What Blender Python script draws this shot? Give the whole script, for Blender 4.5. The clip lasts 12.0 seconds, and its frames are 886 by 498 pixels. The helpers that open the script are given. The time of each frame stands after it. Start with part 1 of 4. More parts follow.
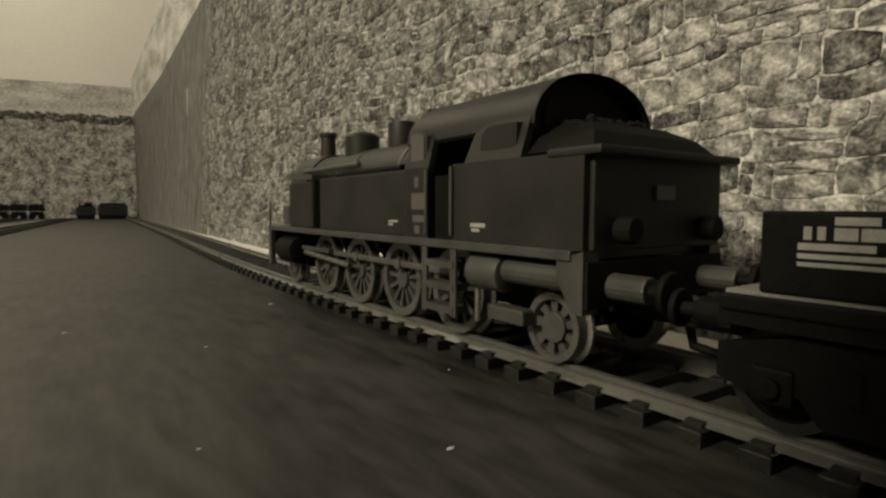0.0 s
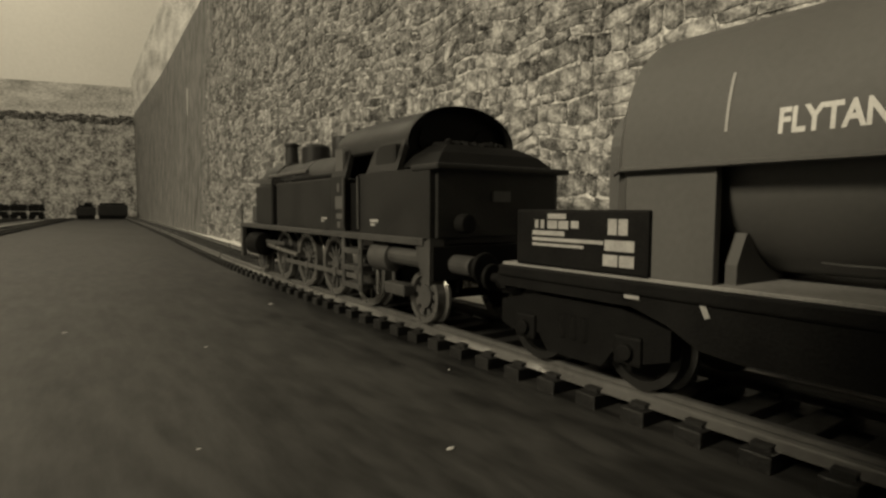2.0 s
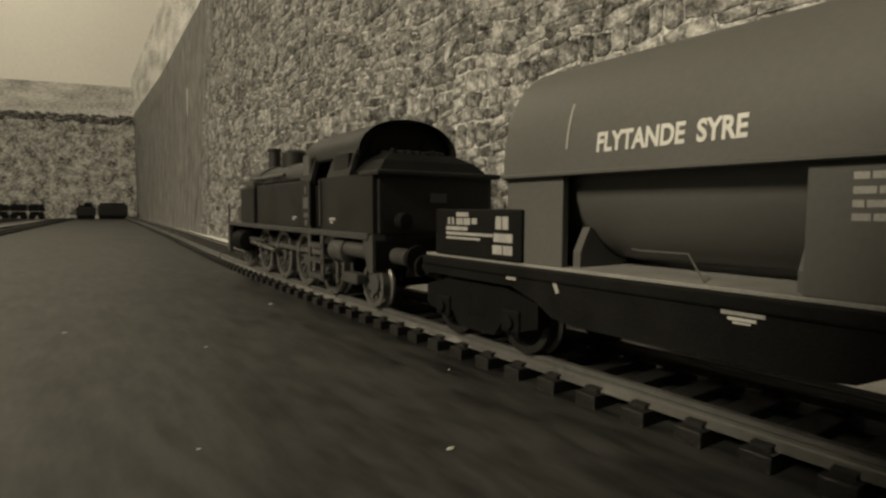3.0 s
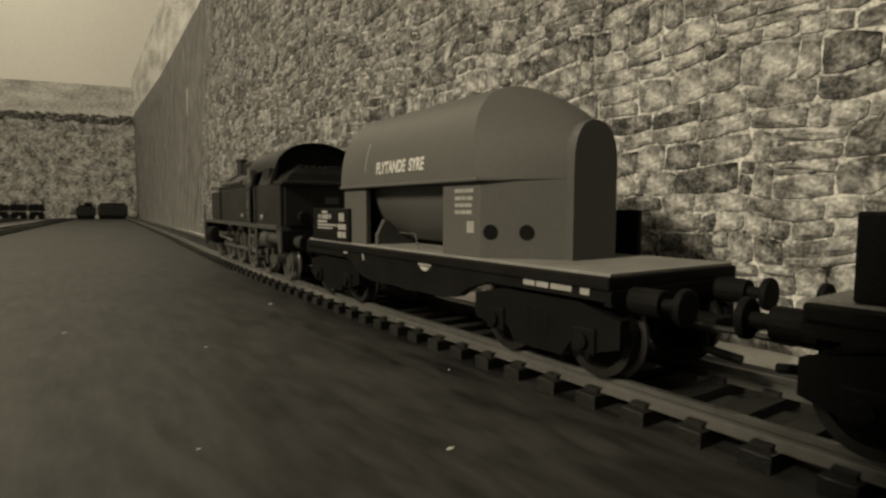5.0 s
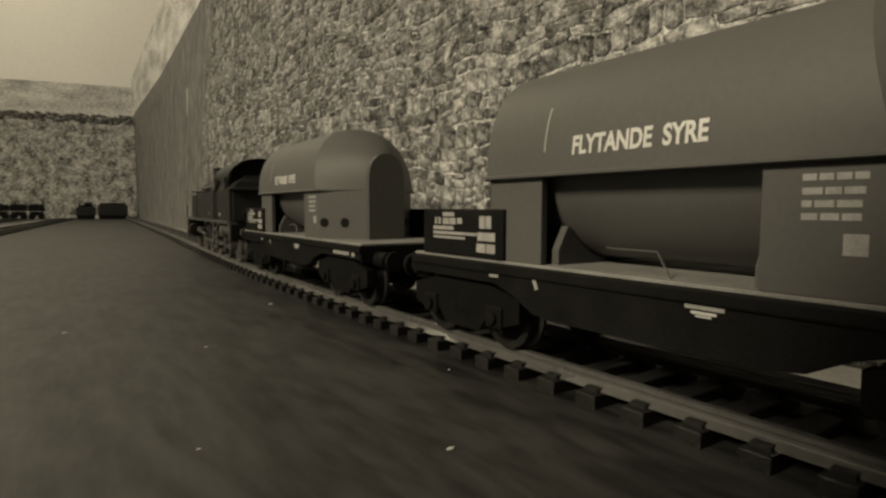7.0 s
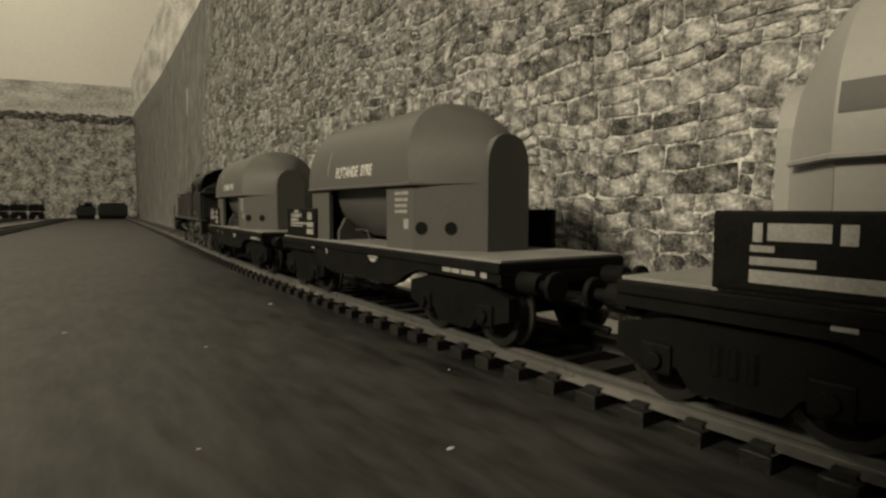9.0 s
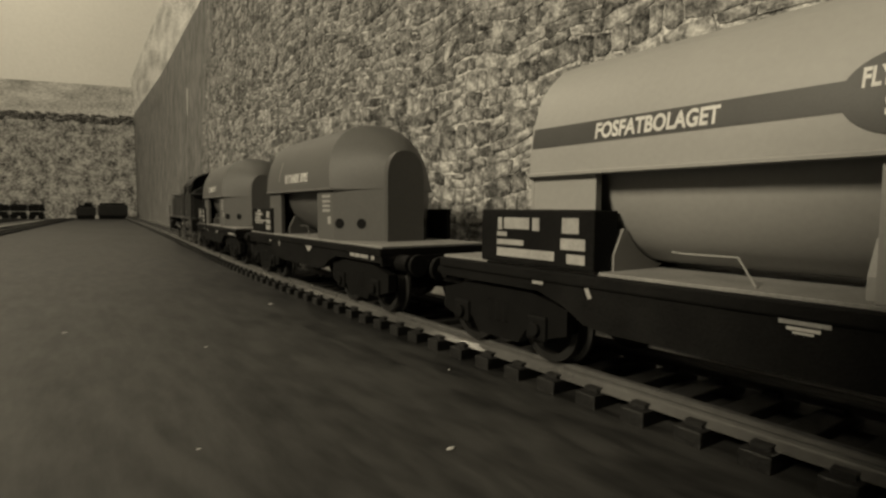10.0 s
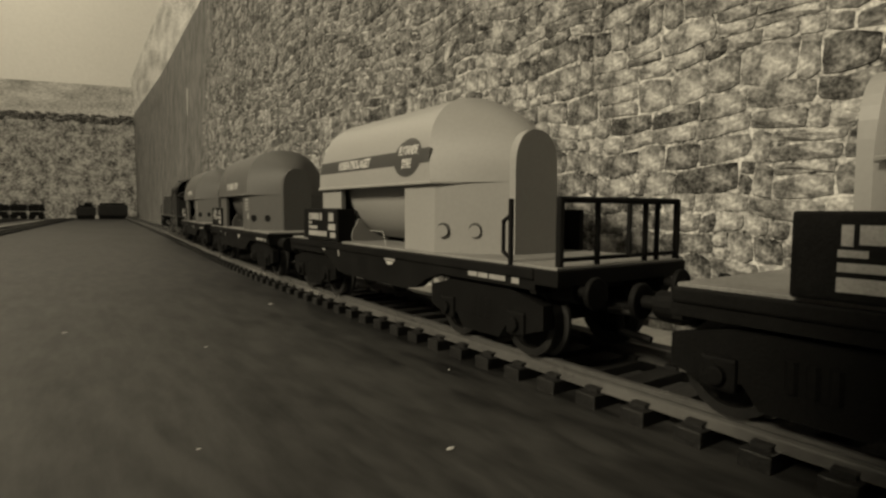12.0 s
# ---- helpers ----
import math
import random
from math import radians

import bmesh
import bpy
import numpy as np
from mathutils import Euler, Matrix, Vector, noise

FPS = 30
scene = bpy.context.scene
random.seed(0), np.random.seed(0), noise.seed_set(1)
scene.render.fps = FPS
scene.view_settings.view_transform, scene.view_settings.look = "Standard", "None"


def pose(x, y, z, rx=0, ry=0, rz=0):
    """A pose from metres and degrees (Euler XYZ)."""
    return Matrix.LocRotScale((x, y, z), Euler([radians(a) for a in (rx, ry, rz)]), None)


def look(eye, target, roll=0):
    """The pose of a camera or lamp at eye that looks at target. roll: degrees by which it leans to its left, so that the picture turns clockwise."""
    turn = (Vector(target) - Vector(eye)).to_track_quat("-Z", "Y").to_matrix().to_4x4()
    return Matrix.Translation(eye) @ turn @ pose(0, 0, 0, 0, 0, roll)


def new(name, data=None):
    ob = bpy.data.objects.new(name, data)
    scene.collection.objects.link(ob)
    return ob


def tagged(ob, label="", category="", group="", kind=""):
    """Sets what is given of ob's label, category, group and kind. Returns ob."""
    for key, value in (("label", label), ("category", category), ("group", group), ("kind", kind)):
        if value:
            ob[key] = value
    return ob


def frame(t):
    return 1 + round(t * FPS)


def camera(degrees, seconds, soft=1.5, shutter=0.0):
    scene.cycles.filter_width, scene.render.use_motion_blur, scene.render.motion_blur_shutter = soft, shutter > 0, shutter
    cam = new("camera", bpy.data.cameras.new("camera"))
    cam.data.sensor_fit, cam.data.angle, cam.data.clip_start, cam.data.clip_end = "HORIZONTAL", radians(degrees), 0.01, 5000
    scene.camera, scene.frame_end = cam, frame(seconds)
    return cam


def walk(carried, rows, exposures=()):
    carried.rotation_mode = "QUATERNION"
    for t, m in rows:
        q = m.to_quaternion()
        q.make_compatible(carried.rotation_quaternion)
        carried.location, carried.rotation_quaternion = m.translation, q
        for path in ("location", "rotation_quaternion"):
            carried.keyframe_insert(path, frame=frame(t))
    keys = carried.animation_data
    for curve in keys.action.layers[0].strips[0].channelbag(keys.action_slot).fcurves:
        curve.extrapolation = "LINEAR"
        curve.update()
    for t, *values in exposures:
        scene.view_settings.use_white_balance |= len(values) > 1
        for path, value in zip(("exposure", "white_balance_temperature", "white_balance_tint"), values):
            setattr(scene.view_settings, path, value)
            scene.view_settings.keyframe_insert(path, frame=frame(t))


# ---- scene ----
# Model railway on a table board, about 1:87. Track centre line near x = 0, y runs along it, rail head at z = 0.
cam = camera(76.67, 12.0, soft=2.6)
EYE = (-0.0661, 0.0, 0.02136)
YAW, PITCH, ROLL = radians(35.305), radians(4.126), 0.234
AIM = (EYE[0] + math.sin(YAW) * math.cos(PITCH), EYE[1] + math.cos(YAW) * math.cos(PITCH), EYE[2] - math.sin(PITCH))
walk(cam, [(0, look(EYE, AIM, ROLL)), (12, look(EYE, AIM, ROLL))], exposures=[(0, 0.0), (12, 0.0)])

# ---- light ----
world = bpy.data.worlds.new("room_air")
world.use_nodes = True
scene.world = world
world.node_tree.nodes["Background"].inputs[0].default_value = (1.0, 0.93, 0.74, 1)
world.node_tree.nodes["Background"].inputs[1].default_value = 0.0
TINT = (1.0, 0.88, 0.635)


def area_lamp(name, eye, target, sx, sy, watts):
    data = bpy.data.lights.new(name, "AREA")
    data.shape, data.size, data.size_y, data.energy, data.color = "RECTANGLE", sx, sy, watts, TINT
    ob = new(name, data)
    ob.matrix_world = look(eye, target)
    return ob


area_lamp("ceiling_lamp_light", (-0.38, 1.9, 1.56), (-0.25, 1.9, 0), 0.7, 0.7, 11.8)
area_lamp("table_lamp_light", (-1.10, 0.05, 0.70), (0.0, 0.12, 0.04), 0.22, 0.22, 16.5)

# ---- materials ----


def mat(name, col, rough=0.6, metal=0.0, var=0.15, scale=300.0, fine=2500.0, bump=0.15, spread=0.0, rnd="", stretch=(1, 1, 1), spec=0.5, gain=0.4, depth=0.0003):
    m = bpy.data.materials.new(name)
    m.use_nodes = True
    nt = m.node_tree
    n, ln = nt.nodes, nt.links
    b = n["Principled BSDF"]
    b.inputs["Roughness"].default_value, b.inputs["Metallic"].default_value = rough, metal
    b.inputs["Specular IOR Level"].default_value = spec
    tc = n.new("ShaderNodeTexCoord")
    mp = n.new("ShaderNodeMapping")
    mp.inputs["Scale"].default_value = stretch
    ln.new(tc.outputs["Object"], mp.inputs["Vector"])
    big, small = n.new("ShaderNodeTexNoise"), n.new("ShaderNodeTexNoise")
    for t, s, d in ((big, scale, 4.0), (small, fine, 3.0)):
        t.inputs["Scale"].default_value, t.inputs["Detail"].default_value = s, d
        ln.new(mp.outputs["Vector"], t.inputs["Vector"])
    mix = n.new("ShaderNodeMath")
    mix.operation = "ADD"
    ln.new(big.outputs["Fac"], mix.inputs[0])
    ln.new(small.outputs["Fac"], mix.inputs[1])
    fac = mix.outputs[0]
    if rnd:
        src = n.new("ShaderNodeObjectInfo" if rnd == "object" else "ShaderNodeNewGeometry")
        mul = n.new("ShaderNodeMath")
        mul.operation = "MULTIPLY_ADD"
        ln.new(src.outputs["Random" if rnd == "object" else "Random Per Island"], mul.inputs[0])
        mul.inputs[1].default_value, mul.inputs[2].default_value = 2 * spread, -spread
        add = n.new("ShaderNodeMath")
        ln.new(fac, add.inputs[0])
        ln.new(mul.outputs[0], add.inputs[1])
        fac = add.outputs[0]
    ramp = n.new("ShaderNodeMapRange")
    ramp.inputs["From Min"].default_value, ramp.inputs["From Max"].default_value = 1 - gain, 1 + gain
    ramp.inputs["To Min"].default_value, ramp.inputs["To Max"].default_value = 1 - 2 * var, 1 + 2 * var
    ramp.clamp = True
    ln.new(fac, ramp.inputs["Value"])
    sc = n.new("ShaderNodeVectorMath")
    sc.operation = "SCALE"
    sc.inputs[0].default_value = col if len(col) == 3 else col[:3]
    ln.new(ramp.outputs["Result"], sc.inputs["Scale"])
    ln.new(sc.outputs[0], b.inputs["Base Color"])
    rr = n.new("ShaderNodeMapRange")
    rr.inputs["To Min"].default_value, rr.inputs["To Max"].default_value = max(rough - 0.12, 0.03), min(rough + 0.12, 1)
    ln.new(big.outputs["Fac"], rr.inputs["Value"])
    ln.new(rr.outputs["Result"], b.inputs["Roughness"])
    if bump:
        bp = n.new("ShaderNodeBump")
        bp.inputs["Strength"].default_value, bp.inputs["Distance"].default_value = bump, depth
        ln.new(small.outputs["Fac"], bp.inputs["Height"])
        ln.new(bp.outputs["Normal"], b.inputs["Normal"])
    return m


def grey(v):
    return (v, v * 0.985, v * 0.95)


M_BOARD = mat("painted_board", grey(0.0205), 0.53, gain=0.24, var=0.45, scale=30, fine=380, bump=0.35, stretch=(1, 0.26, 1), spec=0.32)
M_STRIP = mat("bare_board", grey(0.72), 0.8, var=0.1, scale=60, fine=900)
M_BED = mat("track_bed_grey", grey(0.02), 0.7, var=0.3, scale=300, fine=1500, bump=0.5)
M_SLEEPER = mat("sleeper_plastic", grey(0.013), 0.42, var=0.22, scale=200, fine=2500, bump=0.4, rnd="object", spread=0.2)
M_RAIL = mat("rail_steel", grey(0.15), 0.3, 0.5, var=0.1, scale=60, fine=700, bump=0.02)
M_BLACK = mat("black_plastic", grey(0.008), 0.65, spec=0.08, var=0.25, scale=200, fine=3000, bump=0.2)
M_LOCO = mat("loco_black", grey(0.0175), 0.55, spec=0.28, var=0.2, scale=120, fine=3000, bump=0.12)
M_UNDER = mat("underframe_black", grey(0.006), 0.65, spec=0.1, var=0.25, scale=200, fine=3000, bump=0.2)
M_FRAME = mat("loco_frame", grey(0.05), 0.45, var=0.2, scale=200, fine=3000, bump=0.15)
M_WHEEL = mat("wheel_metal", grey(0.26), 0.3, 0.8, var=0.15, scale=200, fine=3000, bump=0.05)
M_DARKTYRE = mat("blackened_tyre", grey(0.022), 0.45, 0.5, var=0.2, scale=200, fine=3000, bump=0.05)
M_SPOKE = mat("wheel_spokes", grey(0.055), 0.45, 0.0, var=0.2, scale=200, fine=3000)
M_HOOD_DARK = mat("hood_dark_grey", grey(0.088), 0.55, spec=0.25, var=0.05, scale=60, fine=1500, bump=0.03)
M_HOOD_LIGHT = mat("hood_pale", grey(0.275), 0.5, var=0.035, scale=60, fine=1500, bump=0.03)
M_DOOR_DARK = mat("door_dark_grey", grey(0.07), 0.5, var=0.08, scale=60, fine=2200, bump=0.12)
M_TANK = mat("tank_grey", grey(0.08), 0.45, var=0.05, scale=60, fine=1500, bump=0.03)
M_TANK_LIGHT = mat("tank_pale", grey(0.28), 0.45, var=0.04, scale=60, fine=1500, bump=0.03)
M_DECK = mat("deck_grey", grey(0.2), 0.75, var=0.15, scale=150, fine=2500, bump=0.3)
M_WHITE = mat("white_print", grey(0.55), 0.6, var=0.08, scale=400, fine=4000, bump=0)
M_DULL = mat("dull_print", grey(0.29), 0.6, var=0.15, scale=600, fine=4000, bump=0)
M_STRIPE = mat("dark_stripe", grey(0.045), 0.5, var=0.1, scale=400, fine=4000, bump=0)
M_COAL = mat("coal", grey(0.006), 0.7, spec=0.15, var=0.4, scale=900, fine=3000, bump=0.8)


def stone_mat(name, rnd):
    """Rough stone: blotches of differing tone in each block, grain, and a tone of its own for each block."""
    m = mat(name, grey(0.145), 0.9, var=0.45, scale=330, fine=1500, bump=0.7, rnd=rnd, spread=0.24, gain=0.42, depth=0.0006, spec=0.2)
    n, ln = m.node_tree.nodes, m.node_tree.links
    tc = n["Texture Coordinate"]
    warp_n, blotch, mixv, rng_n, mul = n.new("ShaderNodeTexNoise"), n.new("ShaderNodeTexNoise"), n.new("ShaderNodeVectorMath"), n.new("ShaderNodeMapRange"), n.new("ShaderNodeVectorMath")
    warp_n.inputs["Scale"].default_value = 300.0
    mixv.operation, mul.operation = "MULTIPLY_ADD", "SCALE"
    mixv.inputs[1].default_value = (0.004, 0.004, 0.004)
    ln.new(tc.outputs["Object"], warp_n.inputs["Vector"])
    ln.new(warp_n.outputs["Color"], mixv.inputs[0])
    ln.new(tc.outputs["Object"], mixv.inputs[2])
    blotch.inputs["Scale"].default_value, blotch.inputs["Detail"].default_value, blotch.inputs["Roughness"].default_value = 240.0, 4.0, 0.62
    blotch.inputs["Distortion"].default_value = 1.3
    rng_n.inputs["From Min"].default_value, rng_n.inputs["From Max"].default_value = 0.36, 0.66
    ln.new(mixv.outputs[0], blotch.inputs["Vector"])
    rng_n.inputs["To Min"].default_value, rng_n.inputs["To Max"].default_value = 0.36, 2.2
    ln.new(blotch.outputs["Fac"], rng_n.inputs["Value"])
    b = n["Principled BSDF"]
    src = b.inputs["Base Color"].links[0].from_socket
    ln.new(src, mul.inputs[0])
    ln.new(rng_n.outputs["Result"], mul.inputs["Scale"])
    ln.new(mul.outputs[0], b.inputs["Base Color"])
    return m


M_STONE = stone_mat("stone", "object")
M_STONE_BULK = stone_mat("stone_far", "island")
M_MORTAR = mat("mortar", grey(0.36), 0.9, spec=0.2, var=0.48, gain=0.25, scale=150, fine=1200, bump=0.5)
M_SLOPE = mat("sandy_card", grey(0.55), 0.9, var=0.3, gain=0.3, scale=12, fine=160, bump=0.3, stretch=(1, 1, 3.2))
M_FARWALL = mat("printed_far_card", grey(0.31), 0.9, gain=0.26, var=0.42, scale=60, fine=220, bump=0.5)
M_STREAK = mat("printed_side_card", grey(0.125), 0.9, var=0.36, scale=95, fine=260, bump=0.3, gain=0.32, stretch=(1, 1, 0.25))
M_MOSS = mat("scatter_green", grey(0.15), 0.9, var=0.4, scale=300, fine=2000, bump=0.8, rnd="island", spread=0.3)
M_ROOM = mat("room_plaster", grey(0.8), 0.9, var=0.03, scale=3, fine=80, bump=0.1)
M_FLOOR = mat("room_floor", grey(0.35), 0.7, var=0.15, scale=8, fine=200, bump=0.1)
M_CRUMB = mat("pale_crumb", grey(0.5), 0.6, var=0.1, scale=600, fine=3000)

# ---- mesh tools ----


def thing(name, label, category, group="", kind="", m=None):
    ob = new(name)
    ob.empty_display_size = 0.01
    if m is not None:
        ob.matrix_basis = m
    return tagged(ob, label, category, group, kind)


def part(name, bm, material, parent=None, label="", smooth=False, kind="", crease=38):
    me = bpy.data.meshes.new(name)
    if len(bm.faces):
        bmesh.ops.recalc_face_normals(bm, faces=bm.faces)
    bm.to_mesh(me)
    bm.free()
    me.materials.append(material)
    if smooth:
        for p in me.polygons:
            p.use_smooth = True
        me.set_sharp_from_angle(angle=radians(crease))
    ob = new(name, me)
    ob.parent = parent
    return tagged(ob, label=label, kind=kind)


def box(x0, x1, y0, y1, z0, z1, bevel=0.0, bm=None):
    bm = bm or bmesh.new()
    v = bmesh.ops.create_cube(bm, size=1.0, matrix=Matrix.LocRotScale(((x0 + x1) / 2, (y0 + y1) / 2, (z0 + z1) / 2), None, (abs(x1 - x0), abs(y1 - y0), abs(z1 - z0))))["verts"]
    if bevel:
        es = list({e for w in v for e in w.link_edges})
        bmesh.ops.bevel(bm, geom=es, offset=bevel, segments=2, affect="EDGES", profile=0.6)
    return bm


def cyl(r, length, m, seg=24, r2=None, bm=None, bevel=0.0):
    """A cylinder along its own z axis, centred, at the pose m."""
    bm = bm or bmesh.new()
    v = bmesh.ops.create_cone(bm, cap_ends=True, segments=seg, radius1=r, radius2=r if r2 is None else r2, depth=length, matrix=m)["verts"]
    if bevel:
        es = [e for e in {e for w in v for e in w.link_edges} if any(len(f.verts) > 4 for f in e.link_faces)]
        bmesh.ops.bevel(bm, geom=es, offset=bevel, segments=2, affect="EDGES", profile=0.6)
    return bm


def tube(points, r, seg=8, bm=None):
    bm = bm or bmesh.new()
    for a, b in zip(points, points[1:]):
        a, b = Vector(a), Vector(b)
        q = (b - a).to_track_quat("Z", "Y").to_matrix().to_4x4()
        bmesh.ops.create_cone(bm, cap_ends=True, segments=seg, radius1=r, radius2=r, depth=(b - a).length + r, matrix=Matrix.Translation((a + b) / 2) @ q)
    return bm


def prism(profile, x0, x1, bm=None):
    """A slab between x0 and x1 from an outline of (y, z)."""
    bm = bm or bmesh.new()
    a = [bm.verts.new((x0, y, z)) for y, z in profile]
    b = [bm.verts.new((x1, y, z)) for y, z in profile]
    bm.faces.new(a)
    bm.faces.new(b[::-1])
    n = len(profile)
    for i in range(n):
        bm.faces.new((a[i], b[i], b[(i + 1) % n], a[(i + 1) % n]))
    return bm


def loft(sections, caps=True, bm=None):
    bm = bm or bmesh.new()
    rows = [[bm.verts.new(p) for p in sec] for sec in sections]
    for a, b in zip(rows, rows[1:]):
        for i in range(len(a) - 1):
            bm.faces.new((a[i], a[i + 1], b[i + 1], b[i]))
    if caps:
        bm.faces.new(rows[0])
        bm.faces.new(rows[-1][::-1])
    return bm


LX = pose(0, 0, 0, 0, 90, 0)
LY = pose(0, 0, 0, 90, 0, 0)


def at(x, y, z, turn=None):
    return Matrix.Translation((x, y, z)) @ (turn or Matrix.Identity(4))


# ---- plan of the line ----


def bend(y, a, y0, w):
    return a * (math.sqrt((y - y0) ** 2 + w * w) + (y - y0)) / 2


def line_x(y):
    return bend(y, 0.0843, 0.1884, 0.1) - bend(y, 0.0205, 0.5175, 0.1)


def line_pose(y):
    e = 0.004
    return pose(line_x(y), y, 0, 0, 0, -math.degrees(math.atan((line_x(y + e) - line_x(y - e)) / (2 * e))))


def wall_x(y):
    return 0.0385 + bend(y, 0.0566, 0.28, 0.15)


def lean(y, z):
    """How far the tall card wall leans back at height z."""
    return 0.012 * max(z, 0) / 0.23 * min(max((FAR_Y - y) / 0.45, 0), 1)


def band_top(y):
    return BAND_TOP + 0.014 * min(max((FAR_Y - y) / 0.45, 0), 1)


FLOOR_Z = -0.004
FAR_Y = 1.447
STONE_TOP, BAND_TOP, FAR_TOP = 0.231, 0.307, 0.29

# ---- the large structure ----


def strip_x(y):
    return line_x(y) + 0.0265 - 0.0125 * min(max((y - 0.12) / 0.2, 0), 1)


def build_ground():
    bm = bmesh.new()
    ys = [-1.2 + 0.05 * i for i in range(int((FAR_Y + 1.6) / 0.05) + 1)]
    prev = None
    for y in ys:
        xs = (-0.9, -0.4, -0.1, 0.0, strip_x(y))
        row = [bm.verts.new((x, y, FLOOR_Z)) for x in xs]
        if prev:
            for i in range(len(xs) - 1):
                bm.faces.new((prev[i], prev[i + 1], row[i + 1], row[i]))
        prev = row
    tagged(part("ground", bm, M_BOARD), "dark grey painted layout board, scratched and dusty", "ground", kind="structure")
    bm = bmesh.new()
    prev = None
    for y in ys:
        row = [bm.verts.new((x, y, FLOOR_Z)) for x in (strip_x(y), max(wall_x(y), line_x(y) + 0.03) + 0.02)]
        if prev:
            bm.faces.new((prev[0], prev[1], row[1], row[0]))
        prev = row
    tagged(part("pavement", bm, M_STRIP), "pale bare strip of board along the wall foot", "ground strip", kind="structure")


def build_track():
    track = thing("railway_track", "model railway track with grey rails on dark plastic sleepers", "track")
    for side in (-1, 1):
        prof = [(-0.0011, -0.0022), (-0.0011, -0.00205), (-0.00045, -0.0014), (-0.0003, -0.0012), (-0.0003, -0.0008), (-0.00062, -0.0006), (-0.00062, -0.00012), (-0.00045, 0.0),
                (0.00045, 0.0), (0.00062, -0.00012), (0.00062, -0.0006), (0.0003, -0.0008), (0.0003, -0.0012), (0.00045, -0.0014), (0.0011, -0.00205), (0.0011, -0.0022)]
        secs = []
        y = -0.12
        while y < FAR_Y - 0.03:
            m = line_pose(y)
            secs.append([m @ Vector((side * 0.0087 + px, 0, pz)) for px, pz in prof])
            y += 0.012
        part("rail", loft(secs), M_RAIL, track)
    bm = box(-0.0117, 0.0117, -0.0016, 0.0016, FLOOR_Z - 0.0002, -0.0022, 0.0002)
    for s in (-1, 1):
        for k in (-1, 1):
            box(s * 0.0087 + k * 0.0012 - 0.0006, s * 0.0087 + k * 0.0012 + 0.0006, -0.0010, 0.0010, -0.0023, -0.00165, 0, bm)
    first = part("sleeper", bm, M_SLEEPER, track)
    first.matrix_basis = line_pose(-0.1014)
    i = 1
    while -0.1014 + i * 0.00706 < FAR_Y - 0.04 and i < 260:
        ob = new("sleeper", first.data)
        ob.parent = track
        ob.matrix_basis = line_pose(-0.1014 + i * 0.00706)
        i += 1
    bm = bmesh.new()
    prev = None
    for k in range(100):
        y = -0.1 + k * 0.0152
        row = [line_pose(y) @ Vector((x, 0, -0.0036)) for x in (-0.0072, 0.0072)]
        row = [bm.verts.new(p) for p in row]
        if prev:
            bm.faces.new((prev[0], prev[1], row[1], row[0]))
        prev = row
    part("track_bed", bm, M_BED, track)


def build_walls():
    wall = tagged(new("wall_east"), "stone retaining wall of rough weathered blocks", "wall", kind="structure")
    bm = bmesh.new()
    ys = [-0.5 + 0.03 * i for i in range(int((FAR_Y + 0.5) / 0.03) + 2)]
    secs = []
    for y in ys:
        x = wall_x(y)
        t = lean(y, STONE_TOP)
        secs.append([(x + 0.0001, y, FLOOR_Z - 0.01), (x + 0.0001, y, 0.0), (x + 0.0001 + t, y, STONE_TOP), (x + 0.008 + t, y, STONE_TOP), (x + 0.008, y, FLOOR_Z - 0.01), (x + 0.0001, y, FLOOR_Z - 0.01)])
    part("mortar_backing", loft(secs[:37], caps=False), M_MORTAR, wall)
    part("stone_card", loft([[(x - 0.0004, y, z) if i in (0, 1, 2, 5) else (x, y, z) for i, (x, y, z) in enumerate(s)] for s in secs[35:]], caps=False), M_STREAK, wall, "dim streaked stone-printed card")
    part("card_edge", box(wall_x(0.69) + lean(0.69, 0.14) - 0.0016, wall_x(0.69) + lean(0.69, 0.14) + 0.001, 0.689, 0.6905, 0.125, 0.155), M_CRUMB, wall, "pale frayed edge of the card")
    bm = loft([[(wall_x(y) + lean(y, STONE_TOP) + dx, y, z) for dx, z in ((0.002, STONE_TOP), (-0.004, band_top(y)), (0.002, band_top(y)), (0.012, STONE_TOP))] for y in ys], caps=False)
    part("sandy_band", bm, M_SLOPE, wall, "pale sandy card band above the stones")
    far = tagged(new("wall_north"), "far stone-printed card wall with pale top band", "wall", kind="structure")
    part("stone_card", box(-1.2, wall_x(FAR_Y) + 0.004, FAR_Y, FAR_Y + 0.008, FLOOR_Z - 0.01, STONE_TOP - 0.011), M_FARWALL, far)
    part("sandy_band", box(-1.2, wall_x(FAR_Y) + 0.01, FAR_Y + 0.004, FAR_Y + 0.012, STONE_TOP - 0.011, FAR_TOP), M_SLOPE, far)
    rng = random.Random(5)
    bm = bmesh.new()
    x = -0.75
    while x < wall_x(FAR_Y):
        bmesh.ops.create_icosphere(bm, subdivisions=1, radius=rng.uniform(0.0012, 0.0042), matrix=Matrix.Translation((x, FAR_Y - rng.uniform(0.0, 0.006), STONE_TOP - 0.011 + rng.uniform(-0.013, 0.004))) @ Matrix.Diagonal((1.5, 0.7, rng.uniform(0.6, 1.0), 1)))
        x += rng.uniform(0.0003, 0.0017)
    corner = Vector((wall_x(FAR_Y), FAR_Y, 0))
    far.matrix_basis = Matrix.Translation(corner) @ pose(0, 0, 0, 0, 0, -15) @ Matrix.Translation(-corner)
    part("plant_fringe", bm, M_MOSS, far, "dark ragged fringe of scatter plants", kind="stuff")


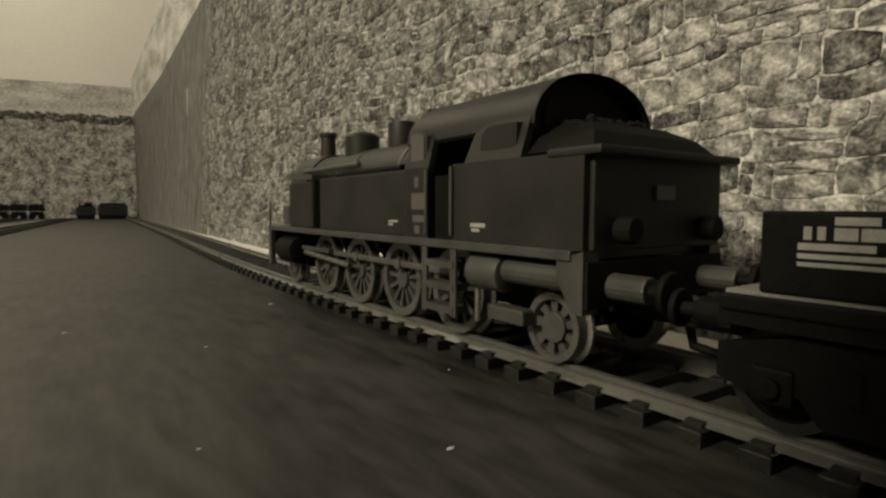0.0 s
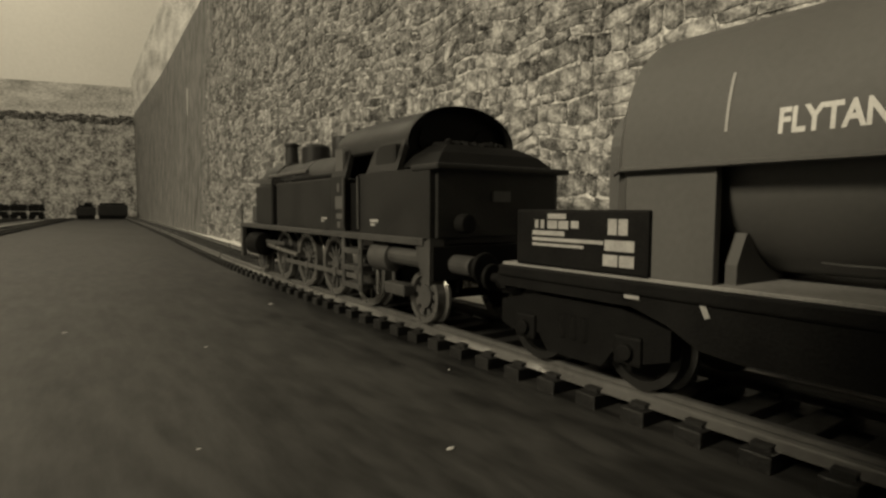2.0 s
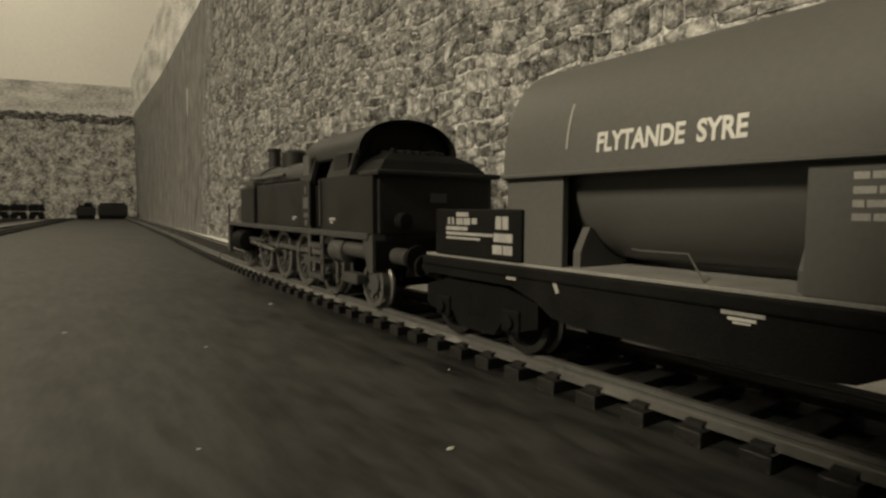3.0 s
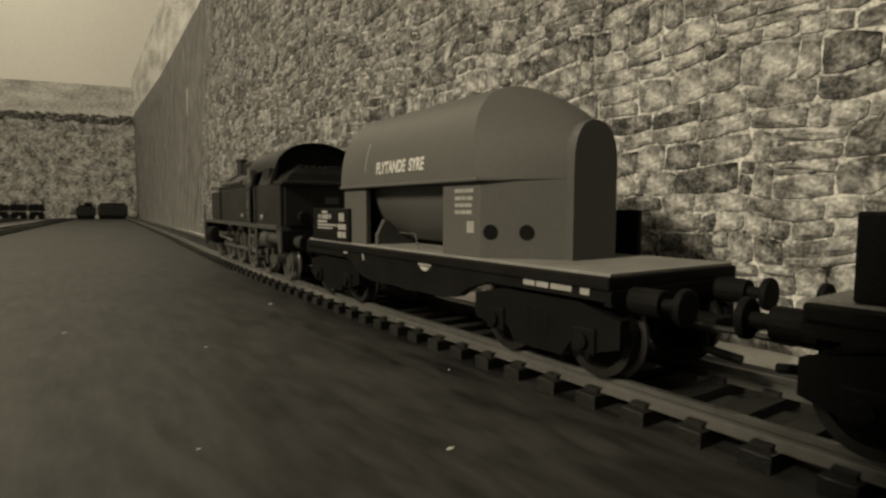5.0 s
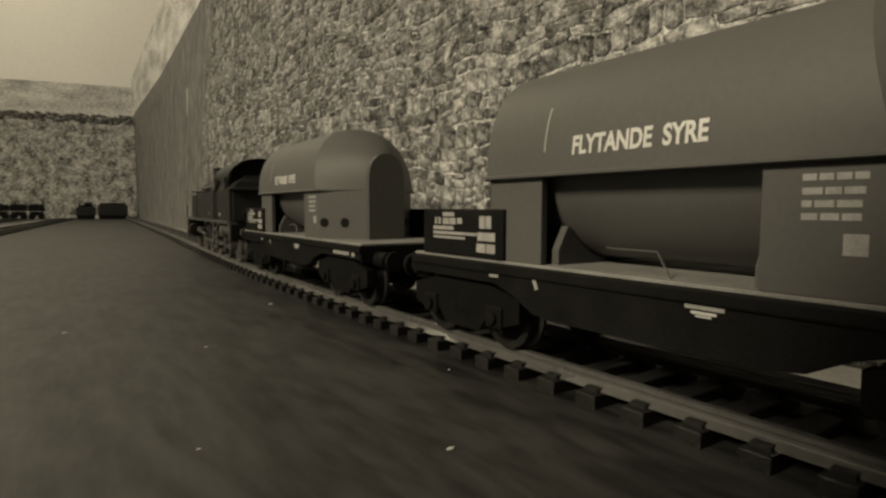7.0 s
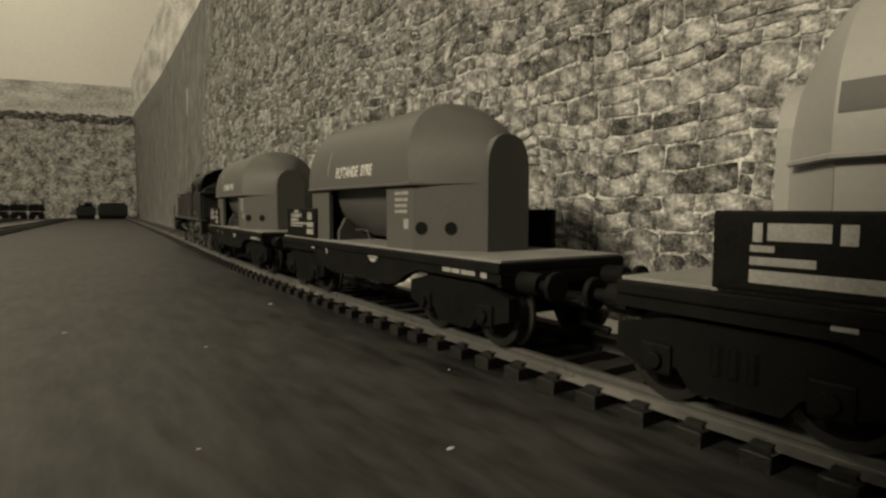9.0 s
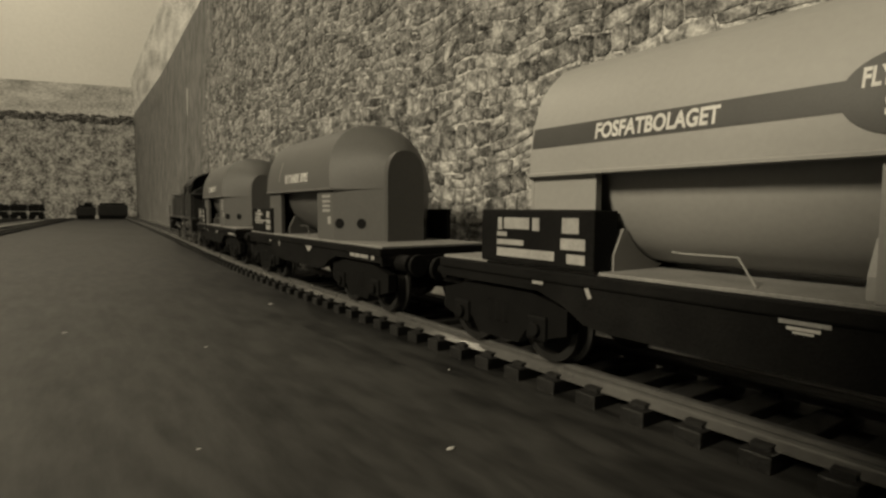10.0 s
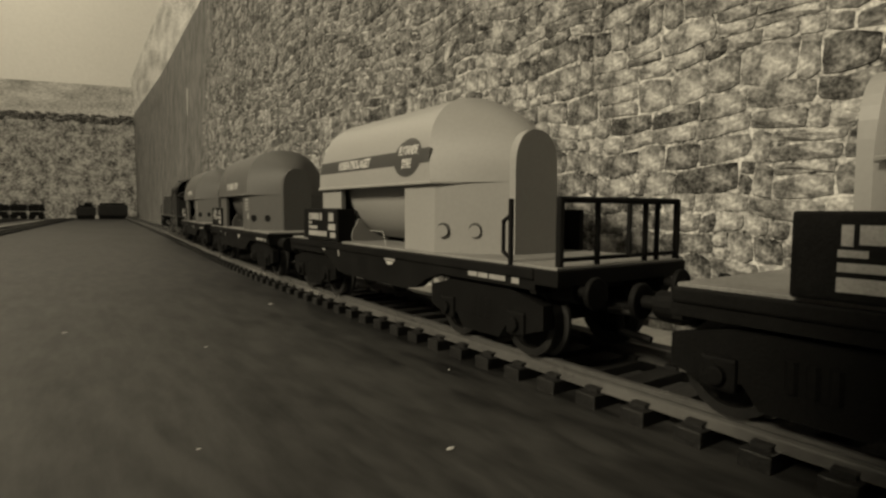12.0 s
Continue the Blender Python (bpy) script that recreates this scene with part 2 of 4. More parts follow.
def build_room():
    room = (("wall_room_north", (-2.2, 1.6, 2.6, 2.65, -0.9, 1.6)), ("wall_room_south", (-2.2, 1.6, -1.65, -1.6, -0.9, 1.6)),
            ("wall_room_east", (1.55, 1.6, -1.6, 2.6, -0.9, 1.6)), ("wall_room_west", (-2.2, -2.15, -1.6, 2.6, -0.9, 1.6)))
    for name, b in room:
        tagged(part(name, box(*b), M_ROOM), "plain pale plaster room wall", "wall", kind="structure")
    tagged(part("ceiling", box(-2.2, 1.6, -1.6, 2.6, 1.6, 1.65), M_ROOM), "plain pale ceiling", "ceiling", kind="structure")
    tagged(part("floor", box(-2.2, 1.6, -1.6, 2.6, -0.95, -0.9), M_FLOOR), "plain room floor under the layout", "floor", kind="structure")


# ---- rolling stock ----
WHEELS = []


def wheelset(parent, y, r, spokes=0, half=0.0089, depth=0.0026):
    hub = part("wheelset", cyl(0.0009, 2 * half, LX, 12), M_UNDER, parent)
    hub.matrix_basis = at(0, y, r)
    for s in (-1, 1):
        bm = bmesh.new()
        n = 36
        ring = [(r * 0.78, -depth / 2), (r * 0.8, depth / 2), (r, depth / 2), (r, -depth * 0.2), (r + 0.0007, -depth * 0.28), (r + 0.0007, -depth / 2)]
        rows = []
        for i in range(n):
            a = 2 * math.pi * i / n
            rows.append([bm.verts.new((s * (half + u), q * math.cos(a), q * math.sin(a))) for q, u in ring])
        for i in range(n):
            a, b = rows[i], rows[(i + 1) % n]
            for k in range(len(ring)):
                k2 = (k + 1) % len(ring)
                bm.faces.new((a[k], a[k2], b[k2], b[k]))
        part("tyre", bm, M_WHEEL if spokes else M_DARKTYRE, hub, "bright worn metal tyre" if spokes else "blackened metal tyre", smooth=True)
        if spokes:
            star = []
            wd = 0.075 if r > 0.006 else 0.2
            for i in range(spokes):
                a = 2 * math.pi * i / spokes
                for q, da in ((0.24, -0.19), (0.82, -wd), (0.82, wd), (0.24, 0.19)):
                    star.append((q * r * math.cos(a + da), q * r * math.sin(a + da)))
            bm = prism(star, s * half - depth * 0.22, s * half + depth * 0.22)
            part("hub_cap", cyl(r * (0.27 if r > 0.006 else 0.45), depth * 0.9, at(s * half, 0, 0, LX), 20, bevel=0.0002), M_SPOKE, hub)
            part("wheel_back", cyl(r * 0.8, depth * 0.2, at(s * (half - depth * 0.35), 0, 0, LX), 30), M_UNDER, hub)
        else:
            bm = cyl(r * 0.8, depth * 0.45, at(s * half, 0, 0, LX), 32)
        part("wheel_centre", bm, M_SPOKE if spokes else M_UNDER, hub)
    WHEELS.append((hub, y, r))
    return hub


def buffers(parent, y, out, z=0.0118, head=0.0031, skin=None):
    for s in (-1, 1):
        b = part("buffer", cyl(0.0017, 0.0055, at(s * 0.00985, y + out * 0.0027, z, LY), 16, bevel=0.0002), skin or M_FRAME, parent)
        bm = cyl(0.0008, 0.003, at(s * 0.00985, y + out * 0.0065, z, LY), 12)
        cyl(head, 0.0009, at(s * 0.00985, y + out * 0.008, z, LY), 24, bm=bm, bevel=0.0003)
        part("buffer_head", bm, M_UNDER, b)


def coupling(parent, y, out, z=0.0075):
    c = part("coupling", box(-0.0022, 0.0022, y - 0.004 * out, y + 0.0075 * out, z - 0.0008, z + 0.0008, 0.0003), M_UNDER, parent)
    bm = tube([(-0.0042, y + out * 0.006, z), (-0.0042, y + out * 0.0115, z + 0.0002), (0.0042, y + out * 0.0115, z + 0.0002), (0.0042, y + out * 0.006, z), (-0.0042, y + out * 0.006, z)], 0.0004)
    part("coupling_loop", bm, M_DARKTYRE, c)
    bm = tube([(0.0, y + out * 0.004, z), (0.0, y + out * 0.005, z - 0.0035), (0.0008, y + out * 0.009, z - 0.0042)], 0.0006)
    part("coupling_hook", bm, M_UNDER, c)


def bogie(parent, yc):
    b = part("bogie", box(-0.0045, 0.0045, yc - 0.006, yc + 0.006, 0.0052, 0.0088, 0.0005), M_UNDER, parent)
    for s in (-1, 1):
        x0, x1 = sorted((s * 0.0108, s * 0.0126))
        prof = [(yc - 0.0138, 0.0048), (yc - 0.0138, 0.0082), (yc - 0.007, 0.0098), (yc + 0.007, 0.0098), (yc + 0.0138, 0.0082), (yc + 0.0138, 0.0048), (yc + 0.0105, 0.0038), (yc + 0.0062, 0.0044), (yc + 0.0045, 0.0022), (yc - 0.0045, 0.0022), (yc - 0.0062, 0.0044), (yc - 0.0105, 0.0038)]
        part("bogie_side_frame", prism(prof, x0, x1), M_UNDER, b)
        for k in (-1, 1):
            y = yc + k * 0.0085
            bm = box(s * 0.0117 - 0.0014, s * 0.0117 + 0.0014, y - 0.0019, y + 0.0019, 0.0033, 0.0068, 0.0004)
            part("axle_box", bm, M_UNDER, b)
            part("axle_cap", cyl(0.0010, 0.0008, at(s * 0.0133, y, 0.0049, LX), 14, bevel=0.0002), M_UNDER, b)
        bm = bmesh.new()
        for k in (-0.0018, 0, 0.0018):
            cyl(0.0008, 0.003, at(s * 0.0121, yc + k, 0.0062), 10, bm=bm)
        part("spring", bm, M_UNDER, b)
    for k in (-1, 1):
        wheelset(parent, yc + k * 0.0085, 0.0052)


SQ = 0.42


def arch(w, z0, z1, y, n=20, p=0.42):
    """Half outline of a hood from the near seam over the top: (x, y, z)."""
    out = []
    for i in range(n + 1):
        a = math.pi * i / n
        c, s = -math.cos(a), math.sin(a)
        out.append((w * math.copysign(abs(c) ** (2 * p), c), y, z0 + (z1 - z0) * s ** (2 * p)))
    return out


DECK_Z = 0.0138
SEAM_Z = 0.0258
HOOD_W, HOOD_Y, END_W, END_Y = 0.0138, 0.0246, 0.0048, 0.0345
HOOD_F, FRONT_W, FRONT_Y = 0.0245, 0.0062, 0.0312
HOOD_TOP, END_TOP = 0.0420, 0.0343


def text_on(name, body, size, parent, material, m, label="", squeeze=1.0, lift=0.0):
    cu = bpy.data.curves.new(name, "FONT")
    cu.body, cu.size, cu.extrude, cu.offset = body, size, 0.00001, size * 0.032
    cu.align_x, cu.align_y = "CENTER", "CENTER"
    tmp = new(name, cu)
    dg = bpy.context.evaluated_depsgraph_get()
    me = bpy.data.meshes.new_from_object(tmp.evaluated_get(dg))
    bpy.data.objects.remove(tmp)
    me.materials.clear()
    me.materials.append(material)
    y, z = m
    lean0 = hood_tilt(z)[1]
    for v in me.vertices:
        vz = z + v.co.y * math.cos(radians(lean0))
        x, lean = hood_tilt(vz)
        out = lift + v.co.z
        v.co = (x - out * math.cos(radians(lean)), y - v.co.x * squeeze, vz + out * math.sin(radians(lean)))
    ob = new(name, me)
    ob.parent = parent
    return tagged(ob, label=label)


# Writing on the near flank reads along -y with z up.
FLANK = pose(0, 0, 0, 90, 0, -90)


def hood_tilt(z):
    """Place and lean of the hood skin at height z on the near flank."""
    def skin_x(h):
        f = min(max((h - SEAM_Z) / (HOOD_TOP - SEAM_Z), 0.0), 0.999)
        return -(HOOD_W + 0.0008) * math.cos(math.asin(f ** (0.5 / SQ))) ** (2 * SQ)
    slope = (skin_x(z + 0.0001) - skin_x(z - 0.0001)) / 0.0002
    return skin_x(z), math.degrees(math.atan(slope))


def bars(name, rects, parent, material, m):
    for x0, x1, y0, y1 in rects:
        bm = box(x0, x1, y0, y1, -0.00003, 0.00005)
        bm.transform(m)
        part(name, bm, material, parent)


def wrap_band(y0, y1, z0, z1, parent, material, name, lift=0.00004):
    """A painted band that hugs the hood's flank."""
    secs = []
    for i in range(9):
        z = z0 + (z1 - z0) * i / 8
        x, lean = hood_tilt(z)
        n = Vector((-math.cos(radians(lean)), 0, math.sin(radians(lean)))) * lift
        secs.append([Vector((x, y0, z)) + n, Vector((x, y1, z)) + n])
    return part(name, loft(secs, caps=False), material, parent)


def wrap_oval(yc, zc, ry, rz, parent, material, name, lift=0.00008):
    bm = bmesh.new()
    rings = []
    for k in range(1, 6):
        ring = []
        for i in range(40):
            a = 2 * math.pi * i / 40
            z = zc + rz * k / 5 * math.sin(a)
            x, lean = hood_tilt(z)
            n = Vector((-math.cos(radians(lean)), 0, math.sin(radians(lean)))) * lift
            ring.append(bm.verts.new(Vector((x, yc + ry * k / 5 * math.cos(a), z)) + n))
        rings.append(ring)
    bm.faces.new(rings[0])
    for a, b in zip(rings, rings[1:]):
        for i in range(40):
            j = (i + 1) % 40
            bm.faces.new((a[i], a[j], b[j], b[i]))
    return part(name, bm, material, parent)


def tank_wagon(pale, railing):
    skin = M_HOOD_LIGHT if pale else M_HOOD_DARK
    label = ("pale grey hooded tank wagon with dark stripe and oval" if pale else "dark grey hooded tank wagon with white lettering, on black underframe")
    if railing:
        label = "pale grey hooded tank wagon with dark stripe and end platform railing"
    w = thing("tank_wagon", label, "wagon", "tank wagons of the train")
    # underframe
    part("deck", box(-0.0141, 0.0141, -0.0495, 0.0452, 0.0133, DECK_Z, 0.00012), M_DECK, w, "grey deck worn along its edge")
    part("deck_edge", box(-0.0148, 0.0148, -0.0498, 0.0455, 0.0118, 0.0134, 0.0003), M_BLACK, w)
    for s in (-1, 1):
        x0, x1 = sorted((s * 0.0126, s * 0.0144))
        prof = [(-0.0478, 0.0118), (-0.0478, 0.0104), (-0.025, 0.0104), (-0.0205, 0.0090), (-0.017, 0.0071), (-0.013, 0.0066), (0.013, 0.0066), (0.017, 0.0071), (0.0205, 0.0090), (0.025, 0.0104), (0.0478, 0.0104), (0.0478, 0.0118)]
        part("side_sill", prism([(y - 0.0021, z) for y, z in prof], x0, x1), M_BLACK, w)
    part("frame_core", box(-0.0085, 0.0085, -0.046, 0.042, 0.0088, 0.0118, 0.0003), M_UNDER, w)
    for o in (-1, 1):
        part("end_beam", box(-0.0142, 0.0142, o * 0.0478 - 0.0021, o * 0.0466 - 0.0021, 0.0098, 0.0118, 0.0002), M_BLACK, w)
        buffers(w, o * 0.0465 - 0.0021, o, 0.0104, 0.0022, M_UNDER)
        coupling(w, o * 0.0465 - 0.0021, o)
        bogie(w, o * 0.0345 - 0.0021)
    # hood
    n = 30
    secs = []
    steps = 8
    for sgn, ew, ey, hy in ((-1, END_W, END_Y, HOOD_Y), (1, FRONT_W, FRONT_Y, HOOD_F)):
        row = []
        for i in range(steps + 1):
            f = i / steps
            g = f ** 0.8 if sgn < 0 else math.sin(f * math.pi / 2) ** 0.8
            row.append(arch(ew + (HOOD_W + 0.0008 - ew) * f, SEAM_Z, END_TOP + (HOOD_TOP - END_TOP) * g, sgn * (ey + (hy - ey) * f), n))
        if sgn < 0:
            row = [[(x, y + 0.0042 * (i / steps) * (z - SEAM_Z) / (HOOD_TOP - SEAM_Z), z) for x, y, z in sec] for i, sec in enumerate(row)]
        secs += row if sgn < 0 else row[::-1]
    part("hood_roof", loft(secs), skin, w, smooth=True, crease=24)
    for s in (-1, 1):
        for y0, y1 in ((0.0139, HOOD_F), (-HOOD_Y, -0.01445)):
            x0, x1 = sorted((s * HOOD_W, s * (HOOD_W - 0.0012)))
            part("side_panel", box(x0, x1, y0, y1, DECK_Z, SEAM_Z, 0.00015), skin, w)
        for o in (-1, 1):
            bm = bmesh.new()
            ew, ey, hy = (END_W, END_Y, HOOD_Y) if o < 0 else (FRONT_W, FRONT_Y, HOOD_F)
            pts = [(s * HOOD_W, o * hy), (s * ew, o * ey), (s * (ew - 0.0012), o * (ey - 0.0006)), (s * (HOOD_W - 0.0012), o * hy)]
            a = [bm.verts.new((x, y, DECK_Z)) for x, y in pts]
            b = [bm.verts.new((x, y, SEAM_Z)) for x, y in pts]
            bm.faces.new(a)
            bm.faces.new(b)
            for i in range(4):
                bm.faces.new((a[i], a[(i + 1) % 4], b[(i + 1) % 4], b[i]))
            panel = part("end_panel", bm, skin, w)
            if o > 0:
                continue
            # two round sockets; a flat dark disc paints the shade inside each
            d = Vector((s * (END_W - HOOD_W), o * (END_Y - HOOD_Y), 0))
            nrm = Vector((s * abs(d.y), o * abs(d.x), 0)).normalized()
            for f in (0.12, 0.54):
                c = Vector((s * HOOD_W, o * HOOD_Y, 0.0178)) + d * f
                q = nrm.to_track_quat("Z", "Y").to_matrix().to_4x4()
                ring = part("socket", cyl(0.00118, 0.00016, Matrix.Translation(c) @ q, 22), M_FRAME if pale else M_UNDER, panel)
                # plug sits off-centre, so the disc shows as a painted crescent of shade
                if pale:
                    part("plug", cyl(0.00104, 0.0003, Matrix.Translation(c + d.normalized() * 0.0002 + Vector((0, 0, -0.00024))) @ q, 20, 0.001), skin, ring)
    # ridge along the seam
    ring = [(-HOOD_W - 0.0008, -HOOD_Y), (-HOOD_W - 0.0008, HOOD_F), (-FRONT_W - 0.002, FRONT_Y - 0.001), (FRONT_W + 0.002, FRONT_Y - 0.001), (HOOD_W + 0.0008, HOOD_F), (HOOD_W + 0.0008, -HOOD_Y), (END_W + 0.003, -END_Y + 0.004), (-END_W - 0.003, -END_Y + 0.004)]
    bm = bmesh.new()
    for i, (a, b) in enumerate(zip(ring, ring[1:] + ring[:1])):
        if i in (2, 6):
            continue
        tube([(a[0], a[1], SEAM_Z), (b[0], b[1], SEAM_Z)], 0.00032, 6, bm)
    part("seam_ridge", bm, skin, w)
    for o, END_Y_, EW in ((-1, END_Y, END_W), (1, FRONT_Y, FRONT_W)):
        y0, y1 = o * (END_Y_ - 0.001), o * (END_Y_ + 0.0012)
        outl = [(-EW - 0.0002, DECK_Z)] + [(x, z) for x, _, z in arch(EW + 0.0002, SEAM_Z + 0.002, END_TOP + 0.0003, 0, 16)] + [(EW + 0.0002, DECK_Z)]
        bm = loft([[(x, y0, z) for x, z in outl], [(x, y1, z) for x, z in outl]], caps=True)
        part("end_door", bm, skin if pale else M_DOOR_DARK, w)
    # inner tank and saddles
    bm = cyl(0.0113, 0.046, at(0, 0, 0.0258, LY), 40, bevel=0.002)
    part("tank", bm, M_TANK_LIGHT if pale else M_TANK, w, smooth=True)
    for s in (-1, 1):
        for y in (0.0132, -0.0138):
            arc = [radians(37 + 6 * k) for k in range(9)]
            prof = [(s * 0.0116, DECK_Z), (s * 0.0116, 0.0158), (s * 0.0098, 0.0190)] + [(s * 0.0115 * math.cos(a), 0.0258 - 0.0115 * math.sin(a)) for a in arc] + [(s * 0.0026, DECK_Z)]
            bm = loft([[(x, y - 0.0006, z) for x, z in prof + prof[:1]], [(x, y + 0.0006, z) for x, z in prof + prof[:1]]], caps=False)
            for yy in (y - 0.0006, y + 0.0006):
                bm.faces.new([bm.verts.new((x, yy, z)) for x, z in prof])
            part("saddle", bm, skin, w)
        bm = tube([(s * 0.0105, 0.0055, DECK_Z + 0.0028), (s * 0.0118, 0.0035, DECK_Z + 0.0028), (s * 0.0118, -0.0025, DECK_Z + 0.0028), (s * 0.0122, -0.0045, DECK_Z + 0.0001)], 0.00011, 6)
        part("grab_rail", bm, M_TANK_LIGHT if pale else M_TANK, w)
    # label boards, one at each end, on opposite flanks
    for o in (1, -1):
        x = -o * (0.0146 if pale and o > 0 else 0.0138)
        slip = -0.008 if o < 0 else (-0.0080 if pale else 0.0)
        y0, y1 = sorted((o * (0.0209 + slip), o * (0.0420 + slip)))
        board = part("label_board", box(x - 0.0006, x + 0.0006, y0 + 0.0, y1, DECK_Z, 0.0213, 0.0003), M_BLACK, w, "black board with white stencilled data")
        part("board_back", box(x - 0.0 if o < 0 else x, x + o * 0.004, (y0 if o > 0 else y1 - 0.001), (y0 + 0.001 if o > 0 else y1), DECK_Z, 0.0212, 0.0002), M_BLACK, board)
        if o > 0:
            m = Matrix.Translation((x - 0.0006, slip, 0)) @ FLANK
            if pale:
                cells = ((0.18, 0.22, 0.15, 0.38), (0.24, 0.48, 0.15, 0.36), (0.51, 0.57, 0.15, 0.38), (0.17, 0.27, 0.42, 0.50), (0.17, 0.43, 0.56, 0.66), (0.17, 0.70, 0.72, 0.88), (0.80, 0.94, 0.74, 0.90),
                         (0.76, 0.89, 0.14, 0.40), (0.75, 0.94, 0.48, 0.67))
            else:
                cells = ((0.28, 0.43, 0.07, 0.16), (0.17, 0.20, 0.18, 0.33), (0.22, 0.25, 0.18, 0.33), (0.28, 0.36, 0.19, 0.33), (0.37, 0.45, 0.19, 0.33), (0.47, 0.53, 0.19, 0.31), (0.15, 0.42, 0.37, 0.45), (0.15, 0.71, 0.49, 0.55),
                         (0.15, 0.57, 0.59, 0.64), (0.74, 0.80, 0.14, 0.39), (0.81, 0.87, 0.14, 0.39), (0.72, 0.915, 0.47, 0.64), (0.71, 0.81, 0.70, 0.88), (0.82, 0.915, 0.70, 0.88))
            wide, high = 0.0211, 0.0075
            rects = [(-0.0420 + a * wide, -0.0420 + b * wide, 0.0213 - d * high, 0.0213 - c * high) for a, b, c, d in cells]
            bars("stencil_mark", rects, board, M_DULL, m)
    # marks on the sill
    m = Matrix.Translation((-0.0144, 0, 0)) @ FLANK
    bars("sill_mark", [(-0.0239, -0.0219, 0.0113, 0.0120), (0.0076, 0.0118, 0.0113, 0.0117), (0.0350, 0.0372, 0.0110, 0.0119), (0.0375, 0.0398, 0.0110, 0.0119), (0.0402, 0.0438, 0.0110, 0.0119), (0.0452, 0.0467, 0.0109, 0.0120)], w, M_DULL, m)
    bars("sill_mark", [(0.0083, 0.0110, 0.0108, 0.0111), (0.0088, 0.0105, 0.0105, 0.0107)], w, M_WHITE, m)
    bm = box(-0.0003, 0.0003, -0.0009, 0.0009, -0.00003, 0.00005)
    bm.transform(m @ pose(-0.0143, 0.0113, 0, 0, 0, 24))
    part("sill_tick", bm, M_DULL, w)
    # lettering
    if pale:
        wrap_band(-0.0237, HOOD_F - 0.0003, 0.0293, 0.0319, w, M_STRIPE, "stripe")
        text_on("lettering", "FOSFATBOLAGET", 0.0025, w, M_WHITE, (0.0062, 0.0305), squeeze=0.77, lift=0.00008)
        wrap_oval(-0.0162, 0.0306, 0.0048, 0.0035, w, M_STRIPE, "oval_plate")
        text_on("lettering", "FLYTANDE", 0.0023, w, M_WHITE, (-0.0162, 0.0318), squeeze=0.60, lift=0.00012)
        text_on("lettering", "SYRE", 0.0023, w, M_WHITE, (-0.0162, 0.0294), squeeze=0.64, lift=0.00012)
    else:
        text_on("lettering", "FLYTANDE  SYRE", 0.0031, w, M_WHITE, (-0.0007, 0.0291), squeeze=0.75, lift=0.00005)
        m = Matrix.Translation((-HOOD_W, 0, 0)) @ FLANK
        for z0, cuts in ((0.0239, (0.0179, 0.0192, 0.0205, 0.0218, 0.0230)), (0.0227, (0.0179, 0.0197, 0.0211, 0.0228)), (0.0216, (0.0179, 0.0189, 0.0206, 0.0226)), (0.0205, (0.0179, 0.0194, 0.0210, 0.0226))):
            bars("data_line", [(a, b - 0.0002, z0, z0 + 0.0006) for a, b in zip(cuts, cuts[1:])], w, M_DULL, m)
        bars("data_line", [(0.0212, 0.0230, 0.0176, 0.0194)], w, M_DULL, m)
        wrap_band(0.0126, 0.0129, 0.0288, 0.0345, w, M_TANK_LIGHT, "panel_rib", 0.00008)
    if railing:
        part("platform", box(-0.0145, 0.0145, -0.0540, -0.0495, 0.0134, DECK_Z, 0.0001), M_DECK, w)
        part("platform_edge", box(-0.0147, 0.0147, -0.0543, -0.0499, 0.0112, 0.0134, 0.0002), M_BLACK, w)
        rail = part("platform_railing", tube([(-0.0134, -0.0534, 0.0226), (0.0134, -0.0534, 0.0226), (0.0134, -0.0447, 0.0226), (0.0134, -0.0447, 0.0138)], 0.00045, 8), M_BLACK, w, "black wire end railing")
        for x in (-0.0134, -0.0058, 0.0052, 0.0082, 0.0134):
            part("railing_post", tube([(x, -0.0534, 0.0138), (x, -0.0534, 0.0226)], 0.00042 if abs(x) < 0.01 else 0.00055, 8), M_BLACK, rail)
        part("mid_rail", tube([(-0.0134, -0.0534, 0.0147), (0.0134, -0.0534, 0.0147)], 0.0003, 8), M_BLACK, rail)
        hand = part("handrail", tube([(-0.0142, -0.0447, 0.0130), (-0.0142, -0.0447, 0.0226)], 0.0004, 8), M_BLACK, w, "black wire handrail")
        part("grab_loop", tube([(-0.0142, -0.0443, 0.0145), (-0.0142, -0.0431, 0.0152), (-0.0142, -0.0431, 0.0196), (-0.0142, -0.0443, 0.0203)], 0.0003, 8), M_BLACK, hand)
    for o in w.children:
        if o.name.split(".")[0] not in ("wheelset", "bogie"):
            for p in (o, *o.children):
                p.data.transform(Matrix.Diagonal((0.955, 1, 1, 1)))
    return w


